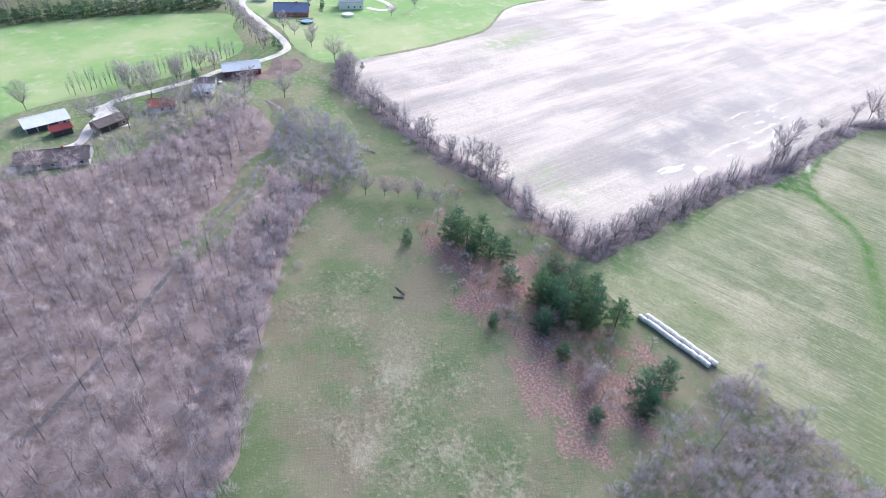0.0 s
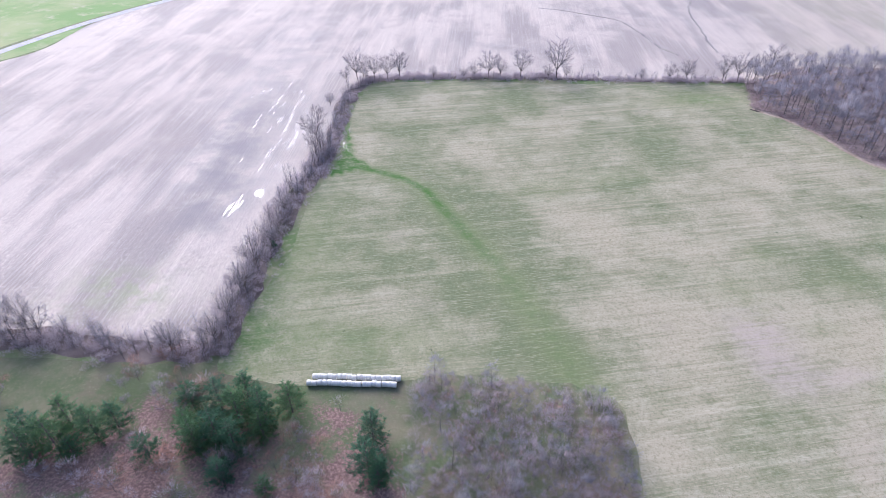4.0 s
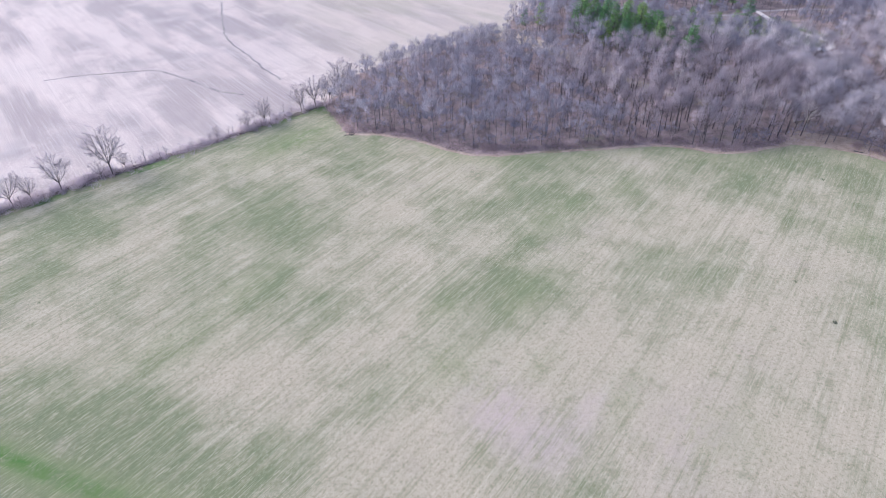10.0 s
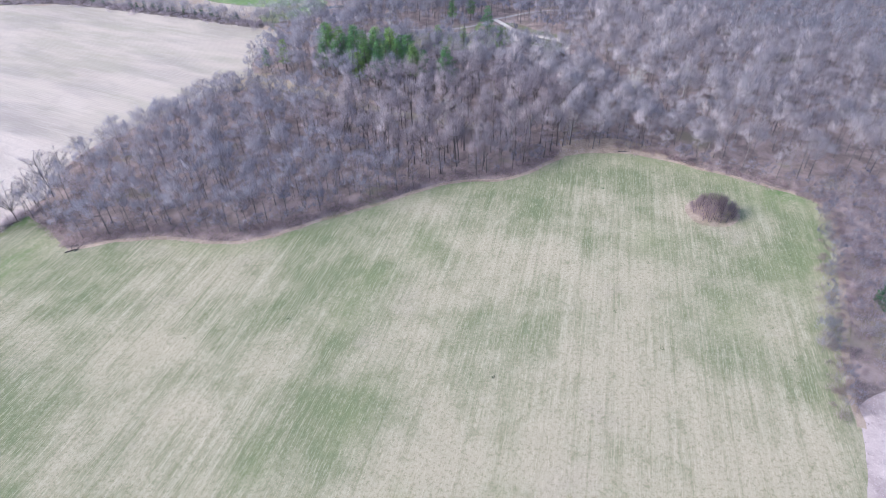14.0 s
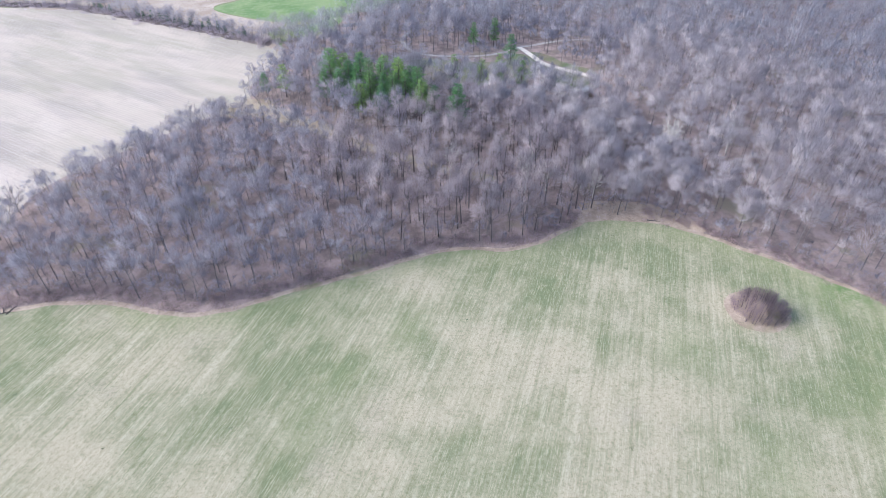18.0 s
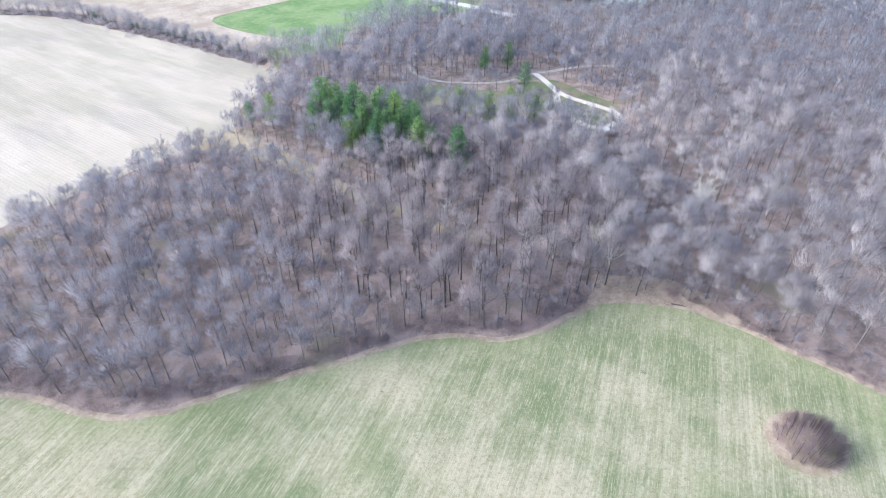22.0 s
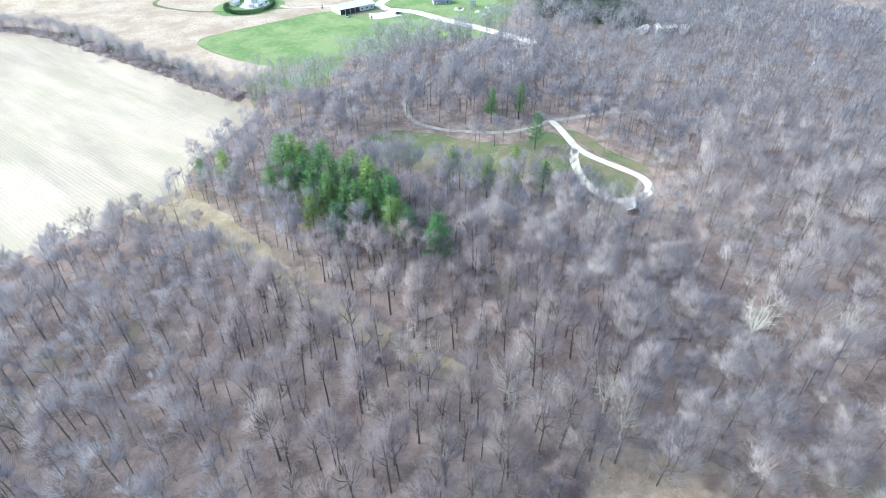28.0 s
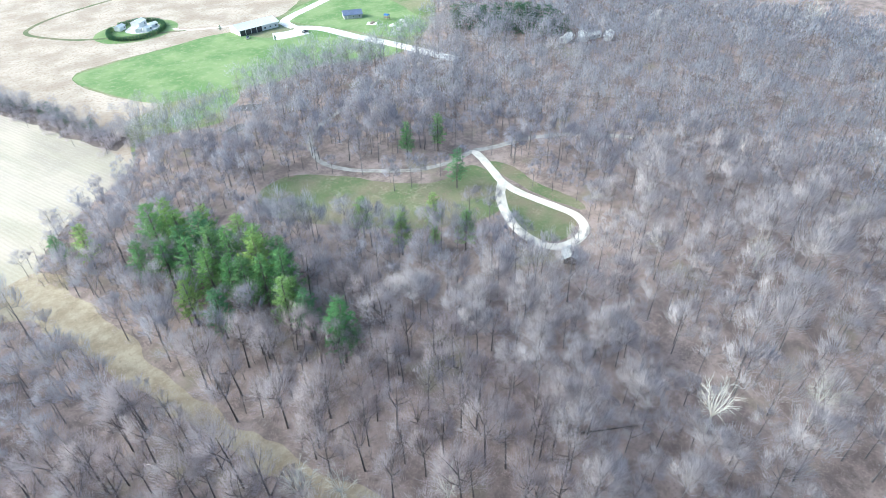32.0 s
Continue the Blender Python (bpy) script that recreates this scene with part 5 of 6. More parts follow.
def gable_house(name, cx, cy, length, width, eave, ridge, turn, wall, roof, label, category="house", windows=3, doors=1, over=0.5, chimney=False, ribs=0, big_doors=False):
    """A gabled building, ridge along its own x."""
    top = tagged(new(name), label, category)
    a, b = length / 2, width / 2
    bm = bmesh.new()
    lo = [bm.verts.new(p) for p in ((-a, -b, -0.2), (a, -b, -0.2), (a, b, -0.2), (-a, b, -0.2))]
    hi = [bm.verts.new(p) for p in ((-a, -b, eave), (a, -b, eave), (a, b, eave), (-a, b, eave))]
    pk = [bm.verts.new((-a, 0, ridge - 0.1)), bm.verts.new((a, 0, ridge - 0.1))]
    for f in ((lo[0], lo[1], hi[1], hi[0]), (lo[2], lo[3], hi[3], hi[2]), (lo[1], lo[2], hi[2], pk[1], hi[1]), (lo[3], lo[0], hi[0], pk[0], hi[3])):
        bm.faces.new(f)
    part("wall", bm, wall, top)
    slope = (ridge - eave) / b
    for s in (-1, 1):
        bm = bmesh.new()
        e = b + over
        z = ridge - slope * e
        v = [bm.verts.new(p) for p in ((-a - over, 0, ridge + 0.05), (a + over, 0, ridge + 0.05), (a + over, s * e, z + 0.05), (-a - over, s * e, z + 0.05),
                                       (-a - over, 0, ridge + 0.25), (a + over, 0, ridge + 0.25), (a + over, s * e, z + 0.22), (-a - over, s * e, z + 0.22))]
        for f in ((0, 1, 2, 3), (7, 6, 5, 4), (0, 4, 5, 1), (1, 5, 6, 2), (2, 6, 7, 3), (3, 7, 4, 0)):
            bm.faces.new([v[k] for k in (f if s > 0 else f[::-1])])
        slab = part("roof", bm, roof, top)
        if ribs:
            bm = bmesh.new()
            for k in range(ribs + 1):
                x = -a - over + (2 * a + 2 * over) * k / ribs
                w = [bm.verts.new(p) for p in ((x - 0.05, 0, ridge + 0.3), (x + 0.05, 0, ridge + 0.3), (x + 0.05, s * e, z + 0.27), (x - 0.05, s * e, z + 0.27))]
                bm.faces.new(w if s < 0 else w[::-1])
            part("seam", bm, roof, slab)
    boxed("ridge_cap", (-a - over, a + over, -0.18, 0.18, ridge + 0.2, ridge + 0.34), roof, top)
    for side in (-1, 1):
        for k in range(windows):
            x = -a + length * (k + 0.5) / windows
            if side < 0 and k < doors:
                w, h0, h1 = (3.4, -0.05, min(eave - 0.4, 3.6)) if big_doors else (1.0, 0.0, 2.05)
                y = side * b
                boxed("door", (x - w / 2, x + w / 2, min(y, y + side * 0.06), max(y, y + side * 0.06), h0, h1), WHITE if not big_doors else DARK, top, "large dark doorway" if big_doors else "white entry door")
                continue
            y = side * (b + 0.02)
            fr = boxed("window", (x - 0.65, x + 0.65, min(y, y + side * 0.07), max(y, y + side * 0.07), 0.9, 2.1), WHITE, top)
            y += side * 0.075
            boxed("pane", (x - 0.52, x + 0.52, min(y, y + side * 0.01), max(y, y + side * 0.01), 1.02, 1.98), GLASS, fr)
    if chimney:
        boxed("chimney", (a * 0.3 - 0.4, a * 0.3 + 0.4, -0.5, 0.3, ridge - 1, ridge + 1.1), BRICKRED, top)
    top.matrix_basis = pose(cx, cy, 0, 0, 0, turn)
    return top


# farm in the west
gable_house("livestock_barn", -211, -52, 15.5, 10, 2.5, 4.4, 107, GREY, TIN, "long barn with bright sheet-metal roof", "barn", 4, 3, 0.6, ribs=14, big_doors=True)
gable_house("lean_to_shed", -201, -46, 7, 5, 2.6, 3.6, 107, WOOD, RED, "small open shed with faded red roof", "shed", 2, 2, 0.5, ribs=6, big_doors=True)
gable_house("ranch_house", -178, -47, 23, 10, 2.8, 5.0, 83, GREY, BROWN, "long low house with brown shingle roof", "house", 5, 1, 0.7, True)
gable_house("machine_shed", -201, -29, 12, 7, 2.6, 3.9, 120, WOOD, BROWN, "machine shed with weathered brown roof", "shed", 3, 2, 0.4, ribs=10, big_doors=True)
gable_house("cottage", -211, -8, 10, 8, 2.6, 4.6, 80, WHITE, BRICKRED, "small house with rust-red roof", "house", 3, 1)
gable_house("garden_shed", -221, 10, 8, 6, 2.6, 4.2, 70, WHITE, TIN, "small white shed with pale roof", "shed", 2, 1)
gable_house("garage", -229, 12, 8, 6, 2.6, 4.0, 70, GREY, BROWN, "grey garage with dull roof", "garage", 2, 1, big_doors=True)
gable_house("red_barn", -240, 29.5, 17, 9, 3.0, 5.2, 88, RED, TIN, "red barn with white metal roof", "barn", 4, 2, 0.4, ribs=16, big_doors=True)
gable_house("farmhouse", -322, 74, 20, 13, 3.0, 6.4, 72, BRICKRED, BLUE, "brick farmhouse with blue-grey roof", "house", 5, 1, 0.6, True)
gable_house("farmhouse", -325, 112, 15, 10, 4.6, 7.4, 78, WHITE, GREY, "white two-storey house with grey roof", "house", 4, 1, 0.5, True)
gable_house("outbuilding", -356, 62, 9, 7, 2.8, 4.6, 60, WHITE, TIN, "small white farm outbuilding", "shed", 2, 1)


def round_pool(cx, cy, r, wall, water, label):
    top = tagged(new("swimming_pool"), label, "pool")
    bm = bmesh.new()
    rings = [[bm.verts.new((q * math.cos(a), q * math.sin(a), z)) for a in np.linspace(0, 2 * math.pi, 28, False)] for q, z in ((r, -0.1), (r, 1.3), (r - 0.15, 1.3), (r - 0.15, 0.2))]
    for p, q in zip(rings, rings[1:]):
        for k in range(28):
            bm.faces.new((p[k], p[(k + 1) % 28], q[(k + 1) % 28], q[k]))
    part("pool_wall", bm, wall, top)
    bm = bmesh.new()
    bm.faces.new([bm.verts.new(((r - 0.16) * math.cos(a), (r - 0.16) * math.sin(a), 1.1)) for a in np.linspace(0, 2 * math.pi, 28, False)])
    part("cover", bm, water, top)
    bm = bmesh.new()
    for s in (-0.3, 0.3):
        box(bm, r + 0.02, r + 0.08, s - 0.03, s + 0.03, -0.05, 1.6)
    for k in range(4):
        box(bm, r + 0.02, r + 0.08, -0.3, 0.3, 0.25 + 0.3 * k, 0.31 + 0.3 * k)
    part("ladder", bm, WHITE, top)
    top.matrix_basis = pose(cx, cy, 0, 0, 0, 40)
    return top


round_pool(-309, 105, 3.6, WHITE, WHITE, "white above-ground pool with winter cover")
round_pool(-303, 78, 3.6, DARK, POOLBLUE, "above-ground pool with dark wall and blue liner")
bm = bmesh.new()
box(bm, -308.5, -306.8, 73, 83, 0.9, 1.1)
for y in (73.2, 78, 82.8):
    box(bm, -308.4, -308.2, y - 0.1, y + 0.1, -0.1, 0.9)
deck = tagged(new("pool_deck"), "raised brown timber deck beside the pool", "deck")
part("decking", bm, WOOD, deck)

# workshop, houses and yard in the north-east
gable_house("workshop", 417, 533, 27, 13, 3.6, 5.4, -4, WHITE, WHITE, "long white workshop with pale metal roof", "workshop", 7, 4, 0.8, ribs=22, big_doors=True)
gable_house("bungalow", 475, 505, 12, 8, 2.7, 4.5, -30, GREY, BLUE, "low house with dark shingle roof", "house", 3, 1, 0.6)
gable_house("woodland_house", 546, 412, 12, 9, 3, 5.6, 20, WHITE, WHITE, "white-roofed house among pines", "house", 3, 1)
for x, y, t, n in ((527, 370, 10, 0), (536, 364, 40, 1), (547, 353, 20, 2), (541, 361, -20, 3)):
    gable_house("mobile_home", x, y, 11, 4.5, 2.6, 3.4, t, WHITE, WHITE, "pale mobile home seen through bare trees", "mobile home", 3, 1)
hut = gable_house("picnic_shelter", 348, 256, 5.0, 4.2, 2.2, 3.4, 35, WOOD, GREY, "small picnic shelter with grey roof", "shelter", 2, 1, 0.5, ribs=8)


def car(cx, cy, turn, paint, label, z=0.2):
    top = tagged(new("car"), label, "car")
    bm = bmesh.new()
    prof = [(-2.2, 0.35), (-2.25, 0.8), (-1.5, 0.95), (1.2, 0.95), (2.15, 0.8), (2.2, 0.35)]
    rows = [[bm.verts.new((x, y, z)) for x, z in prof] for y in (-0.88, 0.88)]
    bm.faces.new(rows[0])
    bm.faces.new(rows[1][::-1])
    for k in range(len(prof)):
        j = (k + 1) % len(prof)
        bm.faces.new((rows[0][j], rows[0][k], rows[1][k], rows[1][j]))
    part("body", bm, paint, top)
    bm = bmesh.new()
    prof = [(-1.7, 0.96), (-1.2, 1.45), (0.3, 1.47), (1.1, 0.96)]
    rows = [[bm.verts.new((x, y * (0.82 if z > 1 else 0.95), z)) for x, z in prof] for y in (-0.85, 0.85)]
    bm.faces.new(rows[0])
    bm.faces.new(rows[1][::-1])
    for k in range(4):
        j = (k + 1) % 4
        bm.faces.new((rows[0][j], rows[0][k], rows[1][k], rows[1][j]))
    part("cabin", bm, GLASS, top, "dark glazed cabin")
    for x in (-1.35, 1.35):
        for y in (-0.85, 0.85):
            bm = bmesh.new()
            bmesh.ops.create_cone(bm, cap_ends=True, segments=14, radius1=0.33, radius2=0.33, depth=0.22, matrix=pose(x, y, 0.33, 90))
            part("wheel", bm, RUBBER, top)
    top.matrix_basis = pose(cx, cy, z, 0, 0, turn)
    return top


car(434, 503, 10, DARK, "dark car parked on the pale concrete drive")
car(404, 521, 60, WHITE, "white car parked at the workshop corner", 0.06)
car(-231, 17, 40, WHITE, "white car parked beside the farm garage")

# yard clutter near the bungalow
def picnic_table(cx, cy, turn, m, label):
    top = tagged(new("picnic_table"), label, "table")
    boxed("tabletop", (-0.95, 0.95, -0.4, 0.4, 0.7, 0.76), m, top)
    for s in (-1, 1):
        boxed("bench", (-0.95, 0.95, s * 0.72 - 0.14, s * 0.72 + 0.14, 0.42, 0.47), m, top)
        boxed("leg", (s * 0.7 - 0.05, s * 0.7 + 0.05, -0.7, 0.7, -0.05, 0.42), m, top)
        boxed("post", (s * 0.7 - 0.05, s * 0.7 + 0.05, -0.08, 0.08, 0.42, 0.7), m, top)
    top.matrix_basis = Matrix.Translation((cx, cy, 0.1)) @ pose(0, 0, 0, 0, 0, turn) @ Matrix.Scale(1.7, 4)


def playset(cx, cy, turn, tent):
    top = tagged(new("play_set"), "wooden play set with blue canopy and slide", "play set")
    for x in (-1.3, 1.3):
        for y in (-1.3, 1.3):
            boxed("post", (x - 0.08, x + 0.08, y - 0.08, y + 0.08, -0.1, 3.0), WOOD, top)
    boxed("platform", (-1.4, 1.4, -1.4, 1.4, 1.4, 1.52), WOOD, top)
    bm = bmesh.new()
    v = [bm.verts.new(p) for p in ((-1.6, -1.6, 3), (1.6, -1.6, 3), (1.6, 1.6, 3), (-1.6, 1.6, 3), (0, -1.6, 3.9), (0, 1.6, 3.9))]
    for f in ((0, 4, 5, 3), (1, 2, 5, 4), (0, 1, 4), (2, 3, 5)):
        bm.faces.new([v[k] for k in f])
    part("canopy", bm, tent, top, "blue fabric canopy")
    bm = bmesh.new()
    v = [bm.verts.new(p) for p in ((1.4, -0.4, 1.5), (1.4, 0.4, 1.5), (4.4, 0.4, 0.15), (4.4, -0.4, 0.15), (1.4, -0.4, 1.4), (1.4, 0.4, 1.4), (4.4, 0.4, 0.05), (4.4, -0.4, 0.05))]
    for f in ((0, 3, 2, 1), (4, 5, 6, 7), (0, 4, 7, 3), (1, 2, 6, 5), (2, 3, 7, 6), (0, 1, 5, 4)):
        bm.faces.new([v[k] for k in f])
    part("slide", bm, tent, top)
    boxed("swing_beam", (-5.5, -1.3, -0.08, 0.08, 2.6, 2.76), WOOD, top)
    for y in (-1.1, 1.1):
        bm = bmesh.new()
        v = [bm.verts.new(p) for p in ((-5.5, 0, 2.7), (-5.35, 0, 2.7), (-5.35, y, -0.1), (-5.5, y, -0.1))]
        bm.faces.new(v)
        bmesh.ops.solidify(bm, geom=bm.faces[:], thickness=0.12)
        part("leg", bm, WOOD, top)
    top.matrix_basis = pose(cx, cy, 0, 0, 0, turn)


BLUEPAINT = painted("blue_fabric", (0.05, 0.16, 0.42), 0.6, 0.2)
playset(486, 483, 20, BLUEPAINT)
for x, y, t in ((478, 470, 15), (484, 464, 60), (489, 472, 100), (476, 462, 40)):
    picnic_table(x, y, t, WHITE, "white picnic table on the lawn")
picnic_table(474, 484, 20, WOOD, "brown picnic table on the lawn")
ribbon("concrete_pad", [(472, 487), (476, 482)], 7, 0.13, CONCRETE, "pale concrete pad in the lawn", wobble=0)


# hedged enclosure in the prairie
def clipped_hedge(cx, cy, rx, ry, turn, gap_at, n=54):
    """Separate clipped evergreen shrubs planted in a ring."""
    first = []
    for k in range(3):
        rng = np.random.default_rng(900 + k)
        stem, leaf = Cloud(), Cloud()
        stem.limb((0, 0, -0.1), (0, 0, 1.6), 0.06, 0.03, 4)
        m = 260
        t, z = rng.uniform(0, 6.28, m), rng.uniform(0.1, 2.5, m)
        q = 0.95 * np.sqrt(np.maximum(0.1, 1 - (z / 2.75) ** 4)) * rng.uniform(0.75, 1.05, m)
        leaf.slivers(np.stack([q * np.cos(t), q * np.sin(t), z], 1), np.stack([np.cos(t), np.sin(t), np.full(m, 0.5)], 1) + rng.normal(0, 0.5, (m, 3)), rng.uniform(0.35, 0.6, m), 0.38, rng)
        first.append(plant_thing("arborvitae", stem.arrays(), leaf.arrays(), BARK, NEEDLE, "clipped dark green evergreen in a ring hedge", "shrub", "trunk", "foliage"))
    rows = []
    for k in range(n):
        a = 2 * math.pi * k / n
        if abs((a - gap_at + math.pi) % (2 * math.pi) - math.pi) < 0.2:
            continue
        c, s = math.cos(radians(turn)), math.sin(radians(turn))
        u, v = rx * math.cos(a), ry * math.sin(a)
        rows.append((cx + u * c - v * s, cy + u * s + v * c, 1.05))
    set_plants(first, rows, "ring hedge of evergreens")


sheet("lawn", [(366 + 26 * math.cos(a), 588 + 22 * math.sin(a)) for a in np.linspace(0, 2 * math.pi, 12, False)], 0.07, LAWN, "green grass round the ring hedge", 10, 0.8, 3, seed=51)
clipped_hedge(366, 588, 19.5, 16, 40, 1.4)
sheet("concrete_pad", [(360, 592), (372, 602), (382, 592), (376, 580), (364, 582)], 0.10, CONCRETE, "pale paved yard inside the ring hedge", 6, 0.2, 3, seed=52)
for x, y, l, w, h, t, r in ((360, 598, 6, 4, 2.4, 30, 3.2), (372, 597, 8, 6, 3, 30, 4), (377, 588, 5, 3.5, 2.2, 10, 2.9), (366, 585, 4, 3, 2, 50, 2.6), (371, 583, 5, 3, 2.2, 20, 2.8)):
    gable_house("white_shed", x, y, l, w, h, r, t, WHITE, TIN, "small white shed inside the ring hedge", "shed", 2, 1, 0.3)


# ---- wrapped bales ----
def bale_mesh(seed):
    rng = np.random.default_rng(seed)
    bm = bmesh.new()
    prof = [(-0.60, 0.30), (-0.60, 0.60), (-0.54, 0.71), (-0.30, 0.74), (0.0, 0.75), (0.30, 0.74), (0.54, 0.71), (0.60, 0.60), (0.60, 0.30)]
    n, rings = 18, []
    for x, r in prof:
        rings.append([bm.verts.new((x + rng.normal(0, 0.012), r * math.cos(a) * (1 + rng.normal(0, 0.012)), 0.72 + max(-0.70, r * math.sin(a) * (1 + rng.normal(0, 0.012)))))
                      for a in np.linspace(0, 2 * math.pi, n, False)])
    for p, q in zip(rings, rings[1:]):
        for k in range(n):
            bm.faces.new((p[k], p[(k + 1) % n], q[(k + 1) % n], q[k])).smooth = True
    bm.faces.new(rings[0][::-1])
    bm.faces.new(rings[-1])
    bmesh.ops.recalc_face_normals(bm, faces=bm.faces[:])
    return bm


def bale(seed):
    top = tagged(new("wrapped_hay_bale"), "white plastic-wrapped round hay bale in a row", "hay bale", "two rows of wrapped bales")
    part("wrap", bale_mesh(seed), WHITE_PLASTIC, top)
    bm = bmesh.new()
    for x in (-0.615, 0.615):
        bmesh.ops.create_circle(bm, cap_ends=True, segments=16, radius=0.28, matrix=pose(x, 0, 0.72, 0, 90, 0))
    part("end_fold", bm, GREY, top, "grey twisted end of the wrap")
    return top


bales = [bale(k) for k in range(4)]
rng = np.random.default_rng(8)
count = 0
for row, (x0, y0) in enumerate(((-30.6, 100.6), (-30.2, 102.7))):
    for k in range(18):
        x, y = x0 + k * 1.23 * 0.974 + rng.normal(0, 0.03), y0 + k * 1.23 * 0.226 + rng.normal(0, 0.08)
        m = pose(x, y, 0.08, 0, 0, 13 + rng.normal(0, 2.5))
        if count < 4:
            bales[count].matrix_basis = m
        else:
            copy_thing(bales[count % 4], m)
        count += 1

# ---- hedgerow trees, field trees and pale trees ----
DARKBARK = make_twig("dark_bark", [(0.13, 0.11, 0.11), (0.18, 0.155, 0.15)], True, (0.15, 0.13, 0.13), thin=False)
DARKTWIG = make_twig("dark_twigs", [(0.40, 0.37, 0.40), (0.48, 0.44, 0.465)], True, (0.38, 0.345, 0.365))
HEDGE = [plant_thing("bare_tree", *vase_tree(600 + k, 14.5, 5.6, 11, 11, 21, 0.05), DARKBARK, DARKTWIG, "bare hedgerow tree with spreading grey limbs", "tree") for k in range(5)]
set_plants(HEDGE, [(6, 314, 1.5), (-12, 311, 1.1), (-28, 308, 1.05), (-72, 295, 1.1), (-93, 289, 1.15), (-84, 290, 1.0), (-55, 299, 0.5), (-40, 303, 0.5), (48, 323, 0.45), (62, 326, 0.7), (70, 328, 0.85), (88, 332, 0.95), (95, 333, 1.1), (110, 338, 1.3), (103, 336, 1.0),
                   (-70, 101, 0.85), (-61, 107, 0.7), (-62, 116, 0.8), (-63, 127, 0.85), (-66, 138, 0.95), (-67, 149, 0.75), (-71, 158, 0.5), (-72, 168, 0.6), (-83, 219, 1.2), (-80, 210, 0.8), (-93, 255, 0.5),
                   (-146, 86, 0.85), (-186, 77, 0.9), (-214, 74, 1.0), (-221, 78, 0.9), (-205, 75, 0.8), (-118, 97, 0.85), (-124, 96, 0.8), (-113, 98, 0.9), (-108, 97, 0.8), (-168, 80, 0.7), (-176, 79, 0.6), (-134, 91, 0.6),
                   (-114, 56, 0.55), (-111, 60, 0.6), (-108, 66, 0.6), (-117, 50, 0.7), (-103, 70, 0.5), (-230, -20, 1.0), (-224, -12, 1.1), (-236, 0, 0.9), (-228, -60, 0.9), (-205, -35, 0.9), (-196, -22, 1.2), (-204, 0, 1.1), (-198, 8, 1.2), (-192, -4, 1.1),
                   (-212, 26, 0.9), (-220, 30, 0.8), (-205, 42, 0.9), (-180, 42, 0.5), (-292, 62, 0.8), (-284, 66, 0.6), (-275, 74, 0.7), (-300, 130, 0.6), (-310, 150, 0.8), (-262, 70, 0.8), (-240, 76, 1.0), (-340, 170, 0.8), (-248, 12, 0.9), (-243, 2, 0.8), (-247, 18, 0.7), (-240, -12, 0.8), (-240, -22, 0.9),
                   (120, 352, 0.8), (132, 362, 0.7), (143, 364, 0.6), (172, 368, 0.6), (187, 369, 0.7), (198, 372, 0.75), (208, 370, 0.75), (215, 372, 0.6), (2, 313, 0.6), (11, 316, 0.55), (-35, 305, 0.7), (-22, 309, 0.75), (-78, 293, 0.9), (-90, 290, 0.7), (-97, 284, 0.6)], "hedgerow trees")
SYCAMORE = [plant_thing("pale_bare_tree", *vase_tree(640 + k, 18, 5.6, 9, 9, 8, 0.06, 0.3, 0.017), PALE, PALE, "bare tree with whitish bark and branches", "tree") for k in range(3)]
set_plants(SYCAMORE, [(251, 225, 1.0), (241, 253, 0.9), (247, 248, 0.7), (258, 220, 0.75), (314, 198, 1.05), (333, 181, 1.0), (268, 211, 0.85), (261, 231, 0.8), (265, 204, 0.8), (560, 330, 1.1), (625, 262, 1.2), (380, 210, 0.9), (420, 180, 0.9)], "pale trees in the woods")
ORCHARD = [plant_thing("sapling", *bare_tree(660 + k, 6, 1.9, 26, 7, 0.25, 0.04, 3, 0.5, 0.4), BARK, TWIG if k else RUSSET, "slender bare sapling beside the pines" if k else "small russet-leaved sapling beside the pines", "tree") for k in range(3)]
set_plants(ORCHARD, [(-56, 64, 0.9), (-58, 56, 0.95), (-60, 58, 0.8), (-22, 76, 1.2), (-27, 86, 1.1), (-20, 95, 1.0), (-30, 68, 0.7), (-25, 79, 1.0), (-38, 64, 0.8), (-45, 66, 0.7), (-15, 70, 0.8), (-33, 78, 1.0), (-16, 84, 0.9),
                     (-2, 108, 0.9), (11, 110, 1.1), (23, 91, 1.0), (33, 102, 1.0), (14, 93, 1.1), (26, 110, 0.9), (40, 100, 1.0), (8, 84, 1.0), (18, 76, 1.1), (34, 86, 1.1), (44, 82, 0.9), (28, 70, 1.0)], "saplings by the pines and brush")
BUSH = [plant_thing("bare_bush", *bare_tree(670 + k, 4.6 + 0.6 * k, 2.2 + 0.3 * k, 20, 20, 0.12, 0.055, 3, 0.7, 0.45, 0.6, 0.5, 0.008, 0.25), BARK, RUSSET if k == 3 else TWIG, "low russet-twigged bush among leaf litter" if k == 3 else "bare grey bush among leaf litter and pines", "bush") for k in range(4)]
rng = np.random.default_rng(67)
rows = []
for cx, cy, rx, ry, n in ((-22, 78, 9, 8, 20), (-44, 74, 10, 6, 12), (-62, 62, 12, 6, 11), (-90, 58, 9, 7, 12), (-52, 88, 8, 6, 9), (-12, 72, 9, 7, 9), (-106, 74, 12, 7, 10), (-70, 90, 12, 5, 10)):
    rows += [(cx + rng.normal(0, rx * 0.6), cy + rng.normal(0, ry * 0.6), rng.uniform(0.5, 1.45)) for k in range(n)]
set_plants(BUSH, rows, "bushes among the pines")
POPLAR = [plant_thing("poplar_tree", *vase_tree(690 + k, 9 + k, 1.7, 6, 6, 12, 0.05), BARK, TWIG, "slender bare tree in a row beside the drive", "tree") for k in range(3)]
